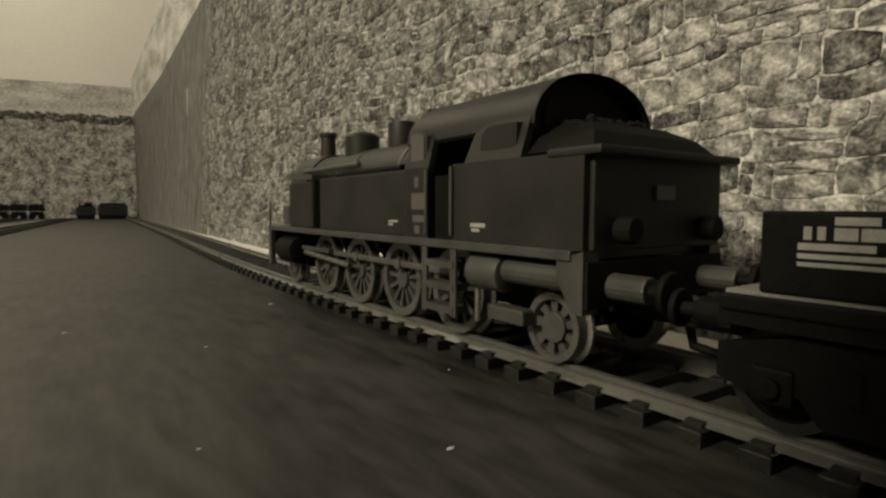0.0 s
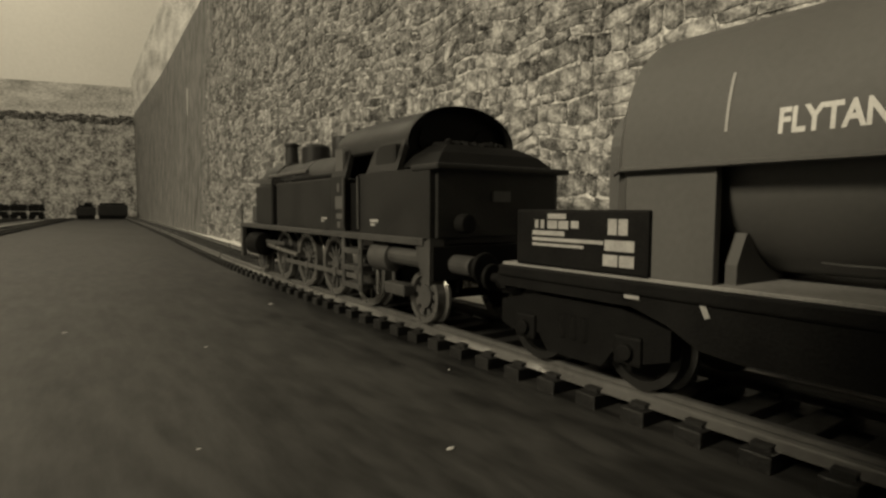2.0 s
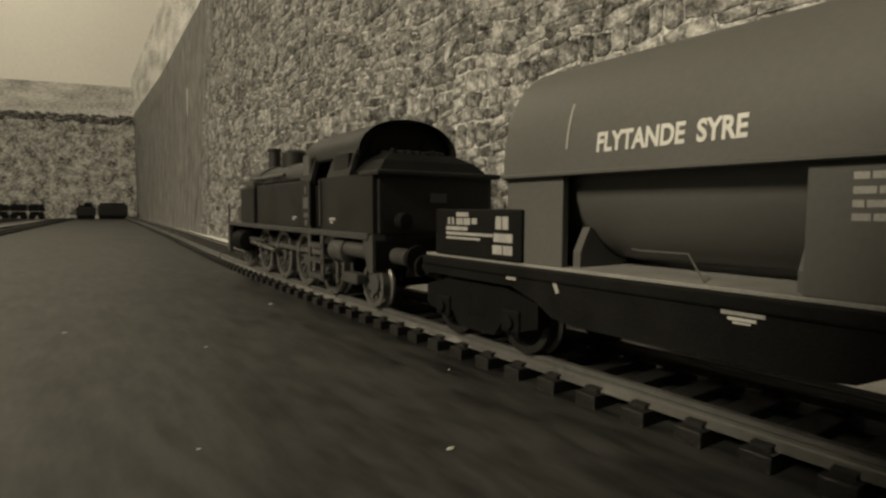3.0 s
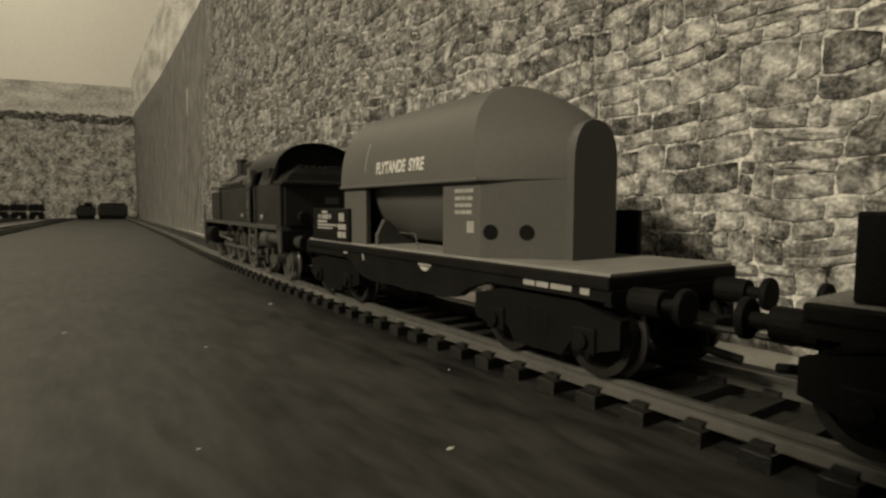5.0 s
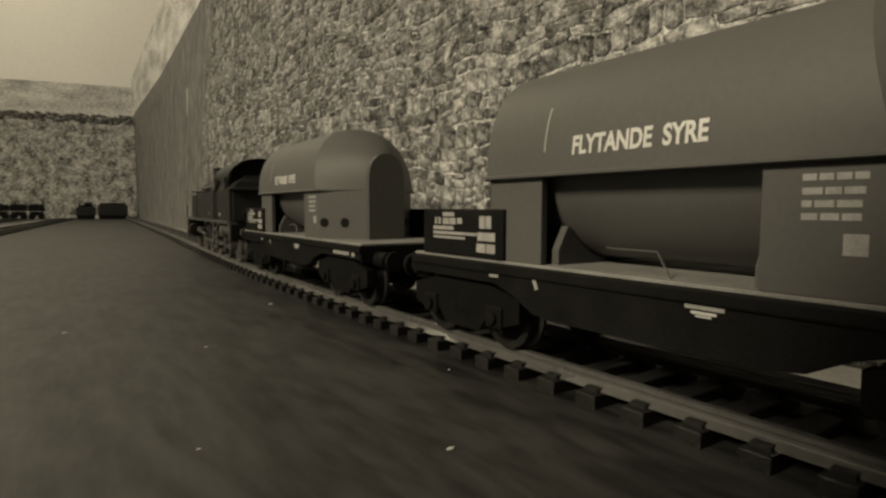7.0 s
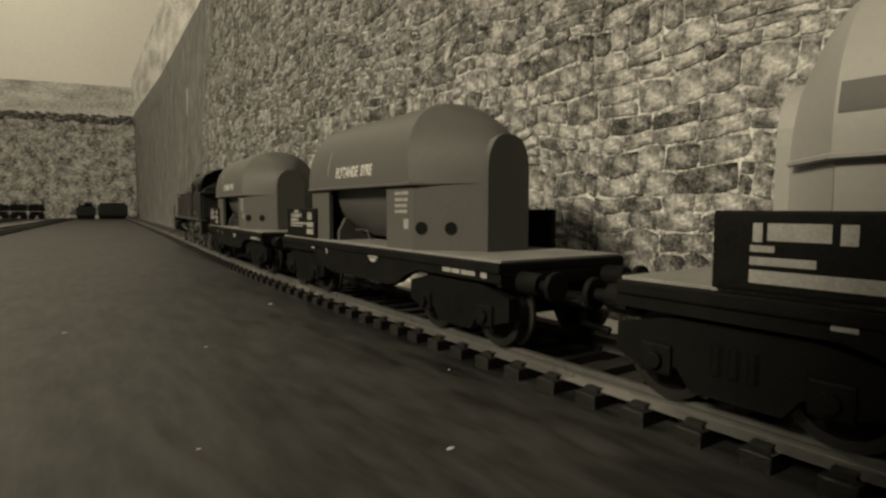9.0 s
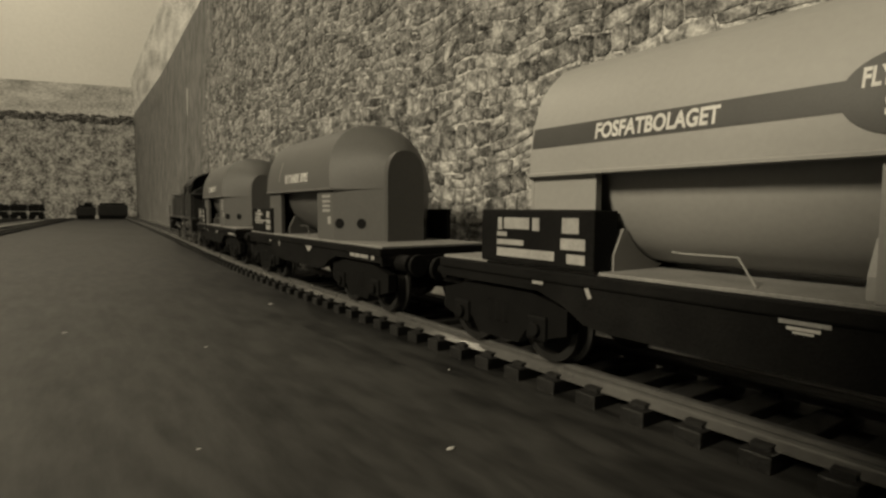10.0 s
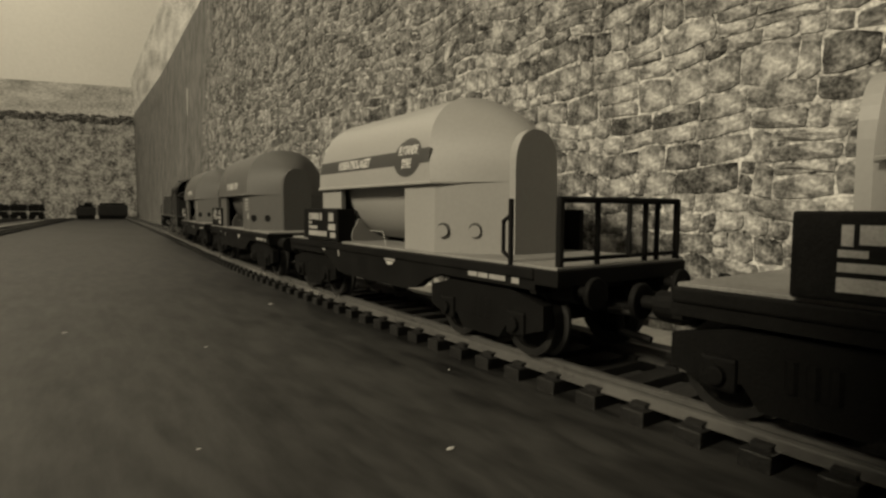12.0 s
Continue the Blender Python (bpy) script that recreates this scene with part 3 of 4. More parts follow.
def locomotive():
    L = thing("tank_locomotive", "matt black tank steam locomotive with coal bunker and spoked wheels", "locomotive")
    Z0 = 0.0163
    part("running_board", box(-0.0168, 0.0168, -0.059, 0.060, 0.0150, Z0, 0.0002), M_FRAME, L, "dark grey running board")
    for s in (-1, 1):
        x0, x1 = sorted((s * 0.0162, s * 0.0150))
        part("side_tank", box(*sorted((s * 0.0162, s * 0.0082)), -0.0185, 0.021, Z0, 0.0283, 0.0004), M_LOCO, L)
        part("cab_side", prism([(-0.0605, Z0), (-0.0605, 0.0283), (-0.0335, 0.0283), (-0.0335, Z0)], x0, x1), M_LOCO, L)
        part("cab_side", prism([(-0.0265, Z0), (-0.0265, 0.0283), (-0.0185, 0.0283), (-0.0185, Z0)], x0, x1), M_LOCO, L)
        for prof in ([(-0.0492, 0.0280), (-0.0492, 0.0342), (-0.0405, 0.0342), (-0.0375, 0.033), (-0.0365, 0.0280)], [(-0.0265, 0.0280), (-0.0258, 0.033), (-0.0245, 0.0343), (-0.0185, 0.0343), (-0.0185, 0.0280)]):
            bm = prism(prof, 0.0150 * s, 0.0162 * s)
            for v in bm.verts:
                v.co.x -= s * (v.co.z - 0.0280) * 0.36
            part("cab_upper_side", bm, M_LOCO, L)
        # cab doorway, its shade painted as a black sheet, and window frames
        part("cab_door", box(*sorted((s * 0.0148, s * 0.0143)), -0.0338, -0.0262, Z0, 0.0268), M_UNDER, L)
        part("handrail", tube([(s * 0.0167, -0.0265, Z0 + 0.001), (s * 0.0167, -0.0265, 0.0278)], 0.0003), M_FRAME, L)
        part("handrail", tube([(s * 0.0167, -0.0338, Z0 + 0.001), (s * 0.0167, -0.0338, 0.0278)], 0.0003), M_FRAME, L)
        win = part("window_frame", prism([(-0.0248, 0.0285), (-0.0248, 0.0338), (-0.0238, 0.0347), (-0.0195, 0.0347), (-0.0195, 0.0285)], *sorted((s * 0.0140, s * 0.0153))), M_FRAME, L)
        # opaque pane; the light seen in the glass is put into its paler grey
        part("window_pane", prism([(-0.0243, 0.029), (-0.0243, 0.0335), (-0.0236, 0.0342), (-0.02, 0.0342), (-0.02, 0.029)], *sorted((s * 0.0150, s * 0.0156))), M_TANK, win)
        rw = part("window_frame", prism([(-0.0478, 0.0287), (-0.0478, 0.0333), (-0.0415, 0.0333), (-0.0400, 0.0322), (-0.0396, 0.0287)], *sorted((s * 0.0142, s * 0.0155))), M_LOCO, L)
        part("window_pane", prism([(-0.0472, 0.0291), (-0.0472, 0.0329), (-0.0418, 0.0329), (-0.0405, 0.0319), (-0.0402, 0.0291)], *sorted((s * 0.0148, s * 0.01555))), M_LOCO, rw)
        # ladder steps below the cab
        st = part("cab_steps", box(*sorted((s * 0.0160, s * 0.0166)), -0.0350, -0.0334, 0.004, 0.0150, 0.0002), M_FRAME, L)
        part("step_side", box(*sorted((s * 0.0160, s * 0.0166)), -0.0266, -0.0250, 0.004, 0.0150, 0.0002), M_FRAME, st)
        for z in (0.0045, 0.0082, 0.0118):
            part("step", box(*sorted((s * 0.0135, s * 0.0168)), -0.0345, -0.0255, z, z + 0.0011), M_FRAME, st)
        # frame and rear corner plate
        part("frame_plate", box(*sorted((s * 0.0058, s * 0.0068)), -0.057, 0.058, 0.006, 0.0150), M_UNDER, L)
        part("corner_bracket", prism([(-0.0608, 0.0163), (-0.0608, 0.0085), (-0.059, 0.0085), (-0.0565, 0.0128), (-0.0565, 0.0150)], *sorted((s * 0.0132, s * 0.0164))), M_FRAME, L)
        part("rear_pipe", cyl(0.0017, 0.012, at(s * 0.0142, -0.051, 0.0125, LY), 14, bevel=0.0003), M_FRAME, L)
        part("air_tank", cyl(0.0028, 0.0075, at(s * 0.0135, -0.0405, 0.0118, LY), 20, bevel=0.0006), M_FRAME, L, smooth=True)
        part("brake_gear", box(*sorted((s * 0.0105, s * 0.0135)), -0.0475, -0.0395, 0.0045, 0.0068, 0.0004), M_FRAME, L)
        part("sand_pipe", tube([(s * 0.0135, -0.0372, 0.0120), (s * 0.0135, -0.0372, 0.0040)], 0.0005), M_WHEEL, L)
        # cylinder and front details
        part("cylinder", cyl(0.0037, 0.0120, at(s * 0.0136, 0.0465, 0.0098, LY), 24, bevel=0.0005), M_UNDER, L, smooth=True)
        part("slide_bar", box(*sorted((s * 0.0128, s * 0.0140)), 0.021, 0.039, 0.0104, 0.0114, 0.0002), M_FRAME, L)
        part("front_steps", box(*sorted((s * 0.0150, s * 0.0166)), 0.0575, 0.0600, 0.005, 0.0150, 0.0002), M_FRAME, L)
        part("front_handrail", tube([(s * 0.0162, 0.059, Z0), (s * 0.0162, 0.059, 0.0228)], 0.00035), M_FRAME, L)
        part("lantern", cyl(0.0017, 0.003, at(s * 0.0098, 0.0595, 0.0190, LY), 16, bevel=0.0003), M_FRAME, L)
        part("front_tank", box(*sorted((s * 0.0158, s * 0.0072)), 0.0268, 0.0435, Z0, 0.0280, 0.0005), M_LOCO, L)
        part("boiler_pipe", tube([(s * 0.0098, 0.012, 0.0315), (s * 0.0098, 0.046, 0.0315)], 0.0006), M_FRAME, L)
        part("front_cover", prism([(0.0262, 0.0283), (0.0262, 0.0296), (0.0442, 0.0306), (0.0442, 0.0293)], *sorted((s * 0.0160, s * 0.0085))), M_FRAME, L)
        part("tank_pipe", tube([(s * 0.0125, -0.012, 0.0292), (s * 0.0125, 0.0135, 0.0292), (s * 0.0110, 0.0185, 0.0302)], 0.0007), M_BLACK, L)
        part("tank_lid", cyl(0.0021, 0.0011, at(s * 0.0128, 0.0175, 0.0287), 18, bevel=0.0003), M_BLACK, L)
        part("front_pump", cyl(0.0019, 0.0055, at(s * 0.0125, 0.0520, 0.0195), 16, bevel=0.0005), M_FRAME, L)
        part("pump", cyl(0.0018, 0.0085, at(s * 0.0128, 0.0238, 0.0225), 16, bevel=0.0003), M_FRAME, L)
    # bunker with coal
    bunk = part("bunker", box(-0.0150, 0.0150, -0.0612, -0.0465, Z0, 0.0283, 0.0003), M_LOCO, L)
    part("bunker_rim", box(-0.0165, 0.0168, -0.0632, -0.0545, 0.0278, 0.0289, 0.0004), M_LOCO, bunk)
    bm = loft([[(x * 0.0148, y, 0.0288) for x, y in ((-1, -0.0608), (-1, -0.0470), (1, -0.0470), (1, -0.0608), (-1, -0.0608))],
               [(x * 0.0122, y, 0.0312) for x, y in ((-1, -0.0588), (-1, -0.0470), (1, -0.0470), (1, -0.0588), (-1, -0.0588))],
               [(x * 0.0088, y, 0.0330) for x, y in ((-1, -0.0555), (-1, -0.0470), (1, -0.0470), (1, -0.0555), (-1, -0.0555))]], caps=True)
    bmesh.ops.remove_doubles(bm, verts=bm.verts, dist=1e-6)
    part("bunker_hopper", bm, M_BLACK, bunk)
    rng = random.Random(3)
    bm = bmesh.new()
    for _ in range(110):
        x, y = rng.uniform(-0.0080, 0.0080), rng.uniform(-0.0550, -0.0480)
        bmesh.ops.create_icosphere(bm, subdivisions=1, radius=rng.uniform(0.0005, 0.0010), matrix=Matrix.Translation((x, y, 0.0330 + rng.uniform(-0.0002, 0.0004))) @ Euler([rng.uniform(0, 6) for _ in range(3)]).to_matrix().to_4x4())
    part("coal", bm, M_COAL, bunk, "heap of black coal", kind="stuff")
    # cab roof and end walls
    n = 18
    ro, ri = [], []
    for i in range(n + 1):
        a = math.pi * i / n
        ro.append((-0.0140 * math.cos(a), 0.0330 + 0.0082 * math.sin(a) ** 0.9))
        ri.append((-0.0134 * math.cos(a), 0.0325 + 0.0081 * math.sin(a) ** 0.9))
    outl = ro + ri[::-1] + ro[:1]
    part("cab_roof", loft([[(x, y, z) for x, z in outl] for y in (-0.0498, -0.0165)], caps=False), M_LOCO, L, smooth=True)
    outl = [(-0.0146, 0.0283)] + ri + [(0.0146, 0.0283)]
    part("cab_front", loft([[(x, y, z) for x, z in outl] for y in (-0.0195, -0.0185)]), M_LOCO, L)
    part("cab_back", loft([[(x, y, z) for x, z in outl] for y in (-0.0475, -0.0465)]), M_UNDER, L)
    for s in (-1, 1):
        part("rear_window", cyl(0.0028, 0.0004, at(s * 0.0072, -0.0477, 0.0345, LY), 24), M_BLACK, L)
        part("rear_lantern", cyl(0.0017, 0.0026, at(s * 0.0098, -0.0625, 0.0188, LY), 16, bevel=0.0003), M_BLACK, L)
    part("number_plate", box(-0.0022, 0.0022, -0.06155, -0.0612, 0.0226, 0.0245), M_TANK, L)
    # boiler
    part("boiler", cyl(0.0098, 0.075, at(0, 0.0195, 0.0262, LY), 36, bevel=0.0005), M_LOCO, L, smooth=True)
    part("smokebox", cyl(0.0104, 0.014, at(0, 0.051, 0.0262, LY), 36, bevel=0.0006), M_LOCO, L, smooth=True)
    part("smokebox_door", cyl(0.0085, 0.002, at(0, 0.0588, 0.0262, LY), 30, 0.006), M_LOCO, L, smooth=True)
    for y in (-0.005, 0.018, 0.040):
        part("boiler_band", cyl(0.00995, 0.0008, at(0, y, 0.0262, LY), 36), M_FRAME, L)
    ch = part("chimney", cyl(0.0025, 0.009, at(0, 0.0505, 0.0388), 24, 0.0023), M_LOCO, L, smooth=True)
    part("chimney_lip", cyl(0.0028, 0.0012, at(0, 0.0505, 0.0427), 24, bevel=0.0003), M_LOCO, ch)
    bm = cyl(0.0048, 0.0060, at(0, 0.028, 0.0368), 28)
    bmesh.ops.create_uvsphere(bm, u_segments=28, v_segments=10, radius=0.0048, matrix=at(0, 0.028, 0.0394) @ Matrix.Diagonal((1, 1, 0.38, 1)))
    part("sand_dome", bm, M_LOCO, L, smooth=True)
    bm = cyl(0.0035, 0.0085, at(0, 0.0075, 0.0370), 26, bevel=0.0006)
    part("steam_dome", bm, M_LOCO, L, smooth=True)
    part("whistle", cyl(0.0008, 0.006, at(-0.004, -0.009, 0.0385), 10), M_FRAME, L)
    # ends
    for o, y in ((-1, -0.0612), (1, 0.0605)):
        part("buffer_beam", box(-0.0160, 0.0160, y, y - o * 0.0014, 0.0092, 0.0150, 0.0002), M_BLACK, L)
        buffers(L, y, o, 0.0118, 0.0026)
        coupling(L, y, o)
    # marks on the flank
    m = Matrix.Translation((-0.0162, 0, 0)) @ FLANK
    bars("flank_mark", [(0.0384, 0.0419, 0.0186, 0.0192), (0.0387, 0.0406, 0.0179, 0.0184), (0.0128, 0.0163, 0.0188, 0.0192), (0.0128, 0.0145, 0.0182, 0.0186)], L, M_DULL, m)
    bars("crest_mark", [(0.0212, 0.0256, 0.0212, 0.0240), (0.0222, 0.0234, 0.0250, 0.0268), (0.0216, 0.0252, 0.0190, 0.0202), (0.0222, 0.0238, 0.0170, 0.0184)], L, M_TANK, m)
    # wheels
    for y in (-0.0512, 0.052):
        wheelset(L, y, 0.0049, 9)
    for y in (-0.0285, -0.0095, 0.0095, 0.0285):
        wheelset(L, y, 0.0074, 13)
    rods = []
    for s in (-1, 1):
        bm = box(s * 0.0108, s * 0.0114, -0.0300, 0.0300, -0.0006, 0.0006, 0.0002)
        for y in (-0.0285, -0.0095, 0.0095, 0.0285):
            cyl(0.0011, 0.0009, at(s * 0.0112, y, 0, LX), 14, bm=bm)
        rods.append(part("coupling_rod", bm, M_WHEEL, L, "bright metal coupling rod"))
        part("connecting_rod", tube([(s * 0.0126, 0.0095, 0.0085), (s * 0.0126, 0.036, 0.0098)], 0.0007), M_WHEEL, L)
    for o in L.children:
        if o.name.split(".")[0] not in ("wheelset", "coupling_rod", "connecting_rod", "buffer"):
            for p in (o, *o.children):
                p.data.transform(Matrix.Diagonal((0.915, 1, 1, 1)))
    return L, rods

# ---- the far side of the layout ----


def siding_x(y, k):
    return -0.111 - 0.082 * k + 0.107 * (y - 0.62)


def build_far():
    for k in (0, 1):
        t = thing("railway_track", "far siding track, dark sleepers on a dark bed", "track", "sidings")
        turn = -math.degrees(math.atan(0.107))
        y0, y1 = 0.2, 1.40 - 0.05 * k
        for name, xs, z0, z1, m in (("track_bed", (-0.0125, 0.0125), FLOOR_Z, -0.0032, M_UNDER), ("rail", (-0.0092, -0.0082), -0.0032, 0.0, M_FRAME), ("rail", (0.0082, 0.0092), -0.0032, 0.0, M_FRAME)):
            bm = bmesh.new()
            secs = []
            for y in (y0, y1):
                x = siding_x(y, k)
                secs.append([(x + xs[0], y, z0), (x + xs[0], y, z1), (x + xs[1], y, z1), (x + xs[1], y, z0), (x + xs[0], y, z0)])
            part(name, loft(secs, caps=False), m, t)
        bm = bmesh.new()
        y = y0
        while y < y1:
            bm2 = box(-0.0124, 0.0124, -0.0014, 0.0014, -0.0032, -0.0022)
            bm2.transform(pose(siding_x(y, k), y, 0, 0, 0, turn))
            me = bpy.data.meshes.new("tmp")
            bm2.to_mesh(me)
            bm2.free()
            bm.from_mesh(me)
            bpy.data.meshes.remove(me)
            y += 0.0063
        part("sleepers", bm, M_SLEEPER, t, kind="stuff")
    tagged(part("ground_strip", box(-0.62, -0.0, 0, 1, FLOOR_Z, FLOOR_Z + 0.0004), M_DECK), "pale strip of board between the sidings", "ground strip", kind="structure")
    ob = bpy.data.objects["ground_strip"]
    me = ob.data
    for v in me.vertices:
        y = 0.3 + v.co.y * 1.02
        v.co = (siding_x(y, 0) + (-0.040 if v.co.x < -0.3 else -0.022), y, v.co.z)
    # stock standing across the far end
    spots = ((-0.0155, 0.020, 0.0215, M_LOCO), (0.024, 0.078, 0.0265, M_LOCO))
    for x0, x1, h, m in spots:
        w = thing("goods_wagon", "dark far wagon standing before the end wall", "wagon", "wagons far off")
        y = 1.385
        part("body", box(x0, x1, y - 0.013, y + 0.013, 0.0035, h, 0.002), m, w)
        part("roof", box(x0 + 0.004, x1 - 0.004, y - 0.009, y + 0.009, h, h + 0.004, 0.0015), M_UNDER, w)
        part("underframe", box(x0 + 0.002, x1 - 0.002, y - 0.010, y + 0.010, FLOOR_Z, 0.0035, 0.0008), M_UNDER, w)
    w = bpy.data.objects["goods_wagon"]
    part("cabin", box(0.0, 0.014, 1.374, 1.396, 0.0215, 0.031, 0.001), M_UNDER, w)
    for i in range(4):
        x = -0.081 - i * 0.029
        w = thing("flat_wagon", "dark low far wagon on the end siding", "wagon", "wagons far off")
        part("body", box(x - 0.0141, x + 0.0141, 1.395, 1.42, 0.013, 0.0245, 0.002), M_UNDER, w)
        part("underframe", box(x - 0.0115, x + 0.0115, 1.397, 1.418, 0.003, 0.012), M_UNDER, w)
        rng = random.Random(40 + i)
        bm = bmesh.new()
        for _ in range(26):
            bmesh.ops.create_icosphere(bm, subdivisions=1, radius=rng.uniform(0.0014, 0.0032), matrix=at(x + rng.uniform(-0.0115, 0.0115), 1.4075 + rng.uniform(-0.01, 0.01), 0.0245 + rng.uniform(-0.001, 0.0012)))
        part("load", bm, M_COAL, w, "dark lumpy load")
        for dx in (-0.008, 0.008):
            part("wheel", cyl(0.0062, 0.018, at(x + dx, 1.4075, 0.0022, LY), 16), M_UNDER, w)


def build_phone():
    """The phone that stands on its long edge and shades the near corner of the board."""
    ph = thing("phone", "dark slim phone standing on its long edge on the board", "phone", m=pose(EYE[0], EYE[1], 0, 0, 0, -math.degrees(YAW)))
    part("body", box(-0.057, 0.014, -0.0125, -0.0045, FLOOR_Z, 0.078, 0.0018), M_BLACK, ph)
    part("screen", box(-0.053, 0.010, -0.0129, -0.0123, 0.0, 0.074, 0.0001), M_LOCO, ph, "dark glossy glass screen")


def build_crumbs():
    for x, y, r in ((-0.0186, 0.1454, 0.0006), (-0.0321, 0.0464, 0.0005), (-0.0639, 0.1349, 0.0005), (-0.0432, 0.1068, 0.0003), (-0.0539, 0.0615, 0.00025), (-0.0152, 0.0701, 0.0003)):
        bm = bmesh.new()
        bmesh.ops.create_icosphere(bm, subdivisions=1, radius=r, matrix=Matrix.Translation((x, y, FLOOR_Z + r * 0.2)) @ Matrix.Diagonal((1.2, 0.55, 0.35, 1)))
        tagged(part("crumb", bm, M_CRUMB), "tiny pale crumb lying on the dark board", "crumb", "crumbs on the board")


# ---- stones of the wall ----


def stone_mesh(rng, y0, y1, z0, z1):
    """One rough block in wall space: (u along the wall, out of the wall, up)."""
    n = 4
    vs, fs = [], []
    bulge = rng.uniform(0.0002, 0.0007)
    tilt = rng.uniform(-0.0002, 0.0002), rng.uniform(-0.0002, 0.0002)
    cut = [rng.uniform(0.05, 0.28) for _ in range(4)]
    for j in range(n):
        for i in range(n):
            a, b = i / (n - 1), j / (n - 1)
            edge = i in (0, n - 1) or j in (0, n - 1)
            y, z = y0 + (y1 - y0) * a, z0 + (z1 - z0) * b
            if i in (0, n - 1) and j in (0, n - 1):
                k = cut[(i > 0) + 2 * (j > 0)]
                y += (0.5 - a) * 2 * k * 0.5 * (y1 - y0) * 0.3
                z += (0.5 - b) * 2 * k * (z1 - z0) * 0.5
            y += rng.uniform(-1, 1) * 0.045 * (z1 - z0)
            z += rng.uniform(-1, 1) * 0.06 * (z1 - z0)
            out = bulge + tilt[0] * (a - 0.5) + tilt[1] * (b - 0.5) + rng.uniform(-0.0003, 0.0003)
            if edge:
                out = out * 0.3 + 0.00003
            vs.append((y, out, z))
    for j in range(n - 1):
        for i in range(n - 1):
            q = j * n + i
            fs.append((q, q + 1, q + n + 1, q + n))
    rim = [i for i in range(n)] + [n - 1 + n * j for j in range(1, n)] + [n * (n - 1) + i for i in range(n - 2, -1, -1)] + [n * j for j in range(n - 2, 0, -1)]
    base = len(vs)
    for r in rim:
        y, o, z = vs[r]
        vs.append((y, -0.0016, z))
    for k in range(len(rim)):
        k2 = (k + 1) % len(rim)
        fs.append((rim[k], base + k, base + k2, rim[k2]))
    return vs, fs


def warp(y, z):
    d = noise.noise_vector(Vector((y * 28, z * 28, 0.3)))
    e = noise.noise_vector(Vector((y * 95, z * 95, 4.3)))
    k = 1 + 1.6 * min(max((y - 0.22) / 0.25, 0), 1)
    return y + d.x * 0.003 + e.x * 0.0016 * k, z + d.y * 0.0046 + e.y * 0.0017 * k


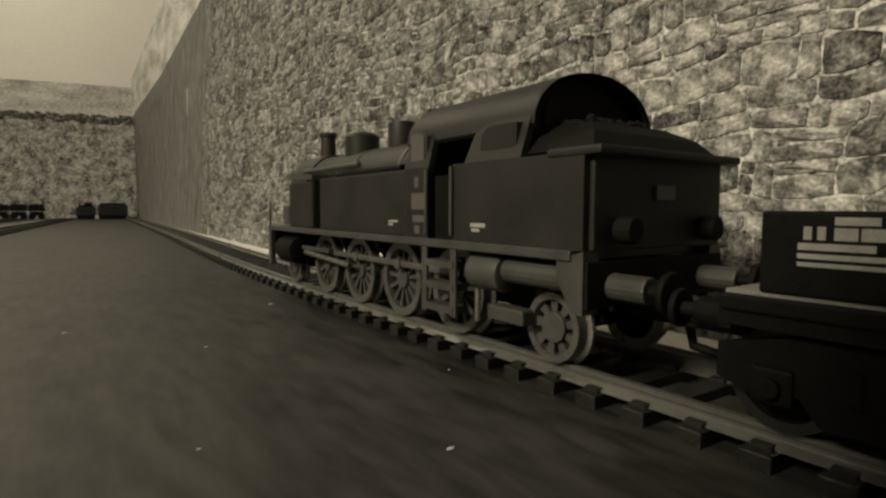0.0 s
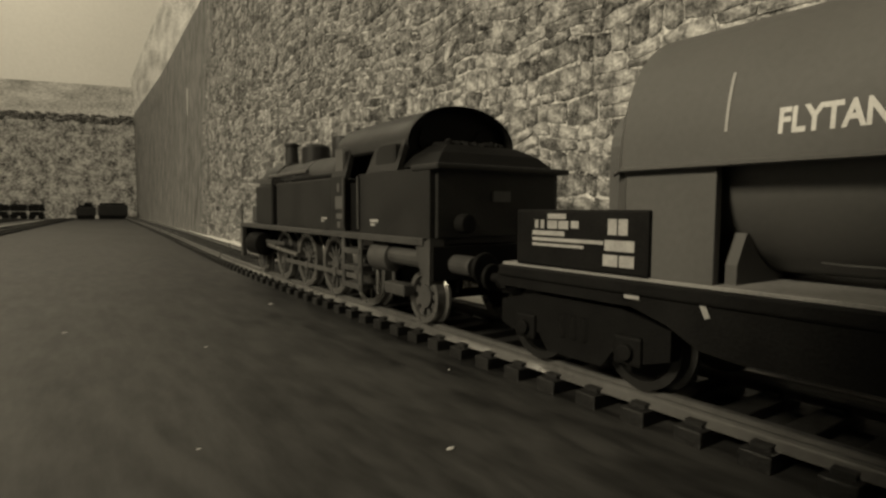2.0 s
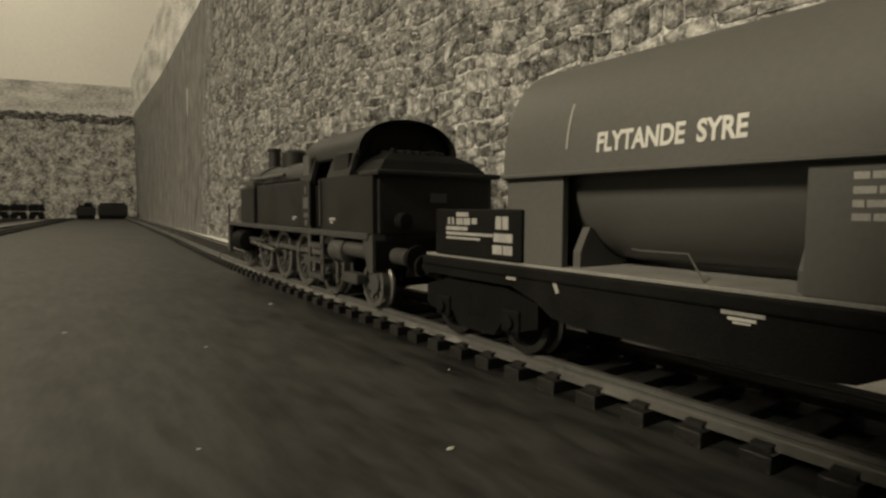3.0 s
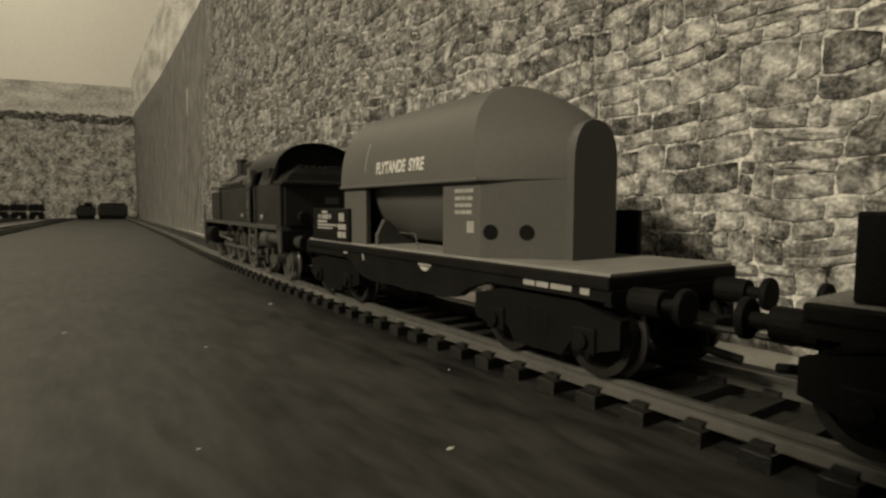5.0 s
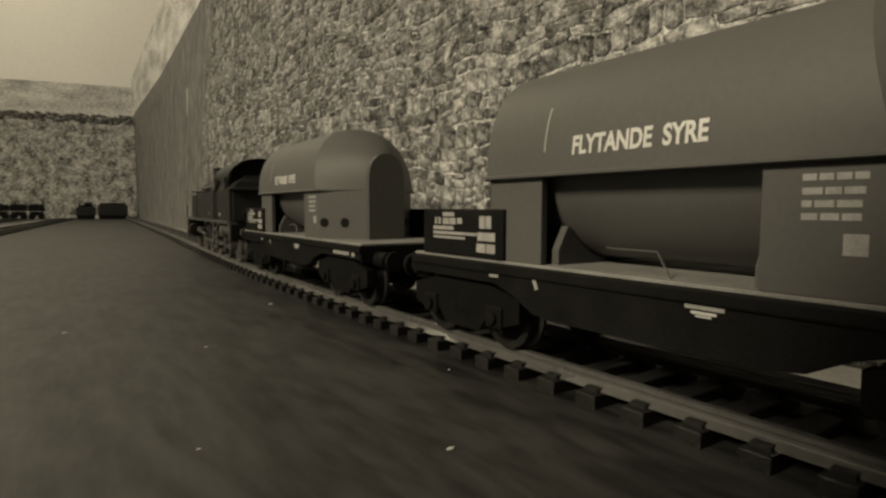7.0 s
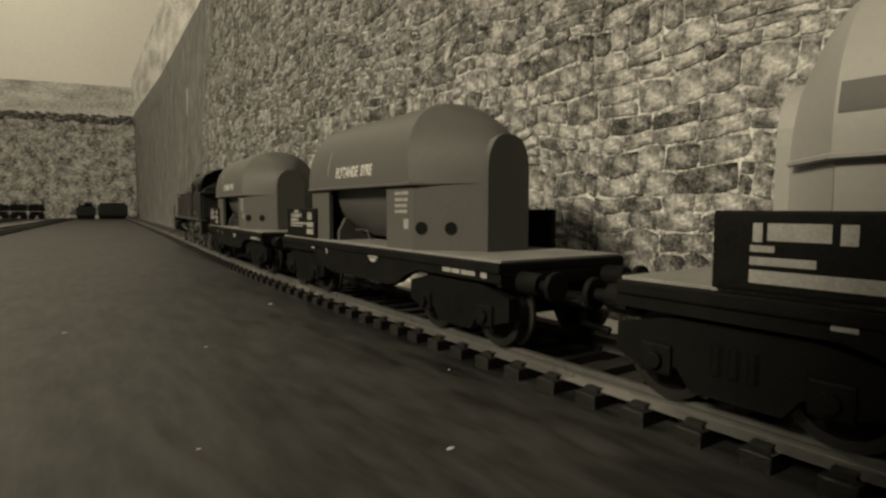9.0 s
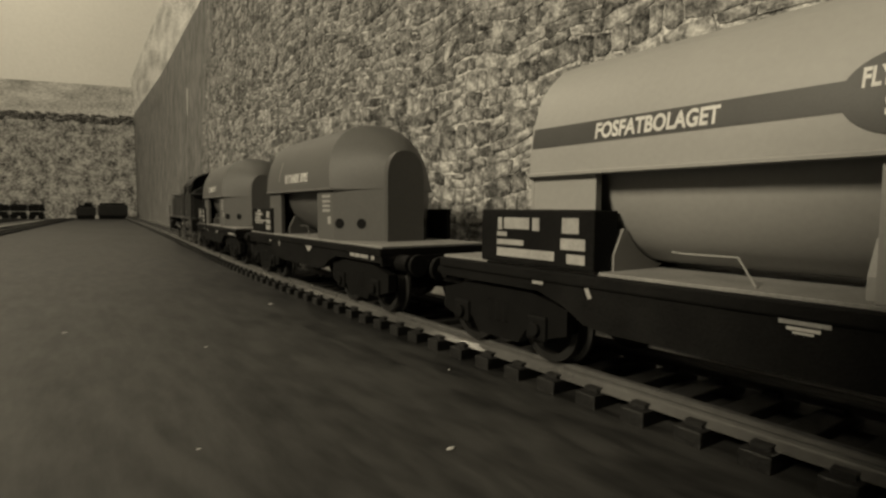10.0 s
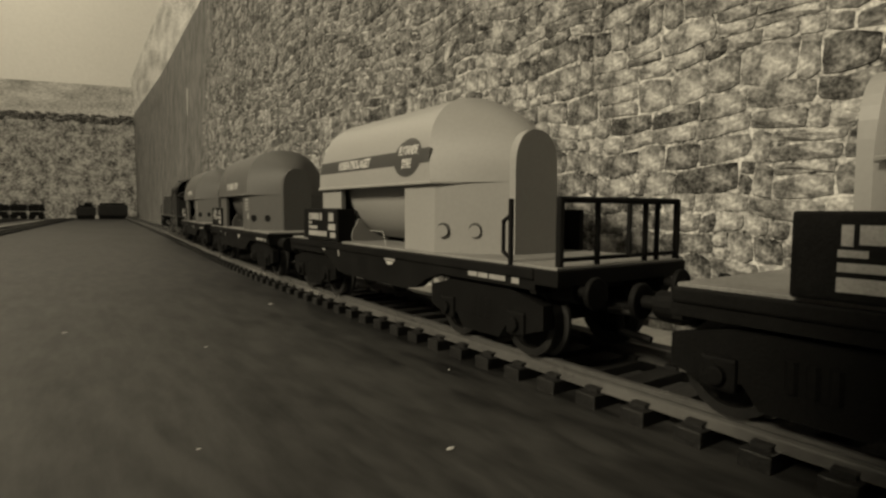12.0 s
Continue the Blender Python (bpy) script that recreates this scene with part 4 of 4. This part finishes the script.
def build_stones():
    wall = bpy.data.objects["wall_east"]
    rng = random.Random(11)
    vs_all, fs_all = [], []
    z = FLOOR_Z - 0.001
    singles = 0
    while z < STONE_TOP - 0.003:
        h = rng.choice((0.0031, 0.0038, 0.0046, 0.0054, 0.0062)) * rng.uniform(0.93, 1.07)
        h = min(h, STONE_TOP - z)
        y = -0.12 - rng.uniform(0, 0.01)
        while y < 0.575:
            grow = 1.0 if y < 0.3 else 1.5
            ln = rng.choice((0.0036, 0.0048, 0.006, 0.0074, 0.009, 0.0112)) * rng.uniform(0.85, 1.2) * grow
            split = rng.random() < 0.24 and h > 0.0042
            cut = rng.uniform(0.38, 0.64)
            pieces = [(z, z + h)] if not split else [(z, z + h * cut), (z + h * cut, z + h)]
            for a, b in pieces:
                g = rng.uniform(0.00008, 0.00024)
                v, f = stone_mesh(rng, y + g, y + ln - g, a + g, b - g)
                out = []
                for u, o, w in v:
                    u2, w2 = warp(u, w)
                    out.append((wall_x(u2) + lean(u2, w2) - o, u2, w2))
                if 0.03 < y < 0.15 and z < 0.07 and singles < 300:
                    singles += 1
                    me = bpy.data.meshes.new("stone")
                    c = out[0]
                    me.from_pydata([(p[0] - c[0], p[1] - c[1], p[2] - c[2]) for p in out], [], f)
                    me.materials.append(M_STONE)
                    ob = new("stone", me)
                    ob.location = c
                    ob.parent = wall
                else:
                    k = len(vs_all)
                    vs_all += out
                    fs_all += [tuple(i + k for i in q) for q in f]
            y += ln
        z += h
    me = bpy.data.meshes.new("stones")
    me.from_pydata(vs_all, [], fs_all)
    me.materials.append(M_STONE_BULK)
    ob = new("stones", me)
    ob.parent = wall
    tagged(ob, kind="stuff")


build_ground()
build_walls()
build_room()
build_track()
build_far()
loco, loco_rods = locomotive()
wagons = [tank_wagon(False, False), tank_wagon(False, False), tank_wagon(True, True), tank_wagon(True, False)]
build_crumbs()
build_phone()
build_stones()

# ---- how the train runs ----
RUN = [(0.0, 3.0), (0.5, 11.6), (1.0, 20.0), (1.5, 27.4), (2.0, 35.8), (2.5, 46.0), (3.0, 56.0), (5.0, 111.2), (5.5, 126.6), (6.0, 142.1), (6.5, 158.0), (7.0, 175.4),
       (9.0, 246.3), (9.5, 264.8), (10.0, 281.9), (10.5, 300.2), (11.0, 318.8), (11.5, 337.9), (12.0, 354.9)]


def run(t):
    """Way of the train in metres at t seconds."""
    ts = [a for a, _ in RUN]
    ss = [b / 1000 for _, b in RUN]
    n = len(ts)
    i = max(0, min(n - 2, sum(1 for a in ts if a <= t) - 1))

    def slope(k):
        a, b = max(k - 1, 0), min(k + 1, n - 1)
        return (ss[b] - ss[a]) / (ts[b] - ts[a])
    h = ts[i + 1] - ts[i]
    u = (t - ts[i]) / h
    return ((2 * u ** 3 - 3 * u ** 2 + 1) * ss[i] + (u ** 3 - 2 * u ** 2 + u) * h * slope(i) + (-2 * u ** 3 + 3 * u ** 2) * ss[i + 1] + (u ** 3 - u ** 2) * h * slope(i + 1))


PITCH_Y = 0.1156


def motions():
    steps = [0.25 * i for i in range(49)]
    for ob, off in [(loco, 0.1022)] + [(w, -0.020 - PITCH_Y * i) for i, w in enumerate(wagons)]:
        walk(ob, [(t, line_pose(run(t) + off)) for t in steps])
    turns = [0.15 * i for i in range(81)]
    for hub, y, r in WHEELS:
        walk(hub, [(t, pose(0, y, r, -math.degrees(run(t) / r))) for t in turns])
    for k, rod in enumerate(loco_rods):
        rows = []
        for t in turns:
            a = -run(t) / 0.0074 + k * math.pi / 2 + 2.2
            rows.append((t, pose(0, 0.0032 * math.cos(a), 0.0074 + 0.0032 * math.sin(a))))
        walk(rod, rows)


motions()
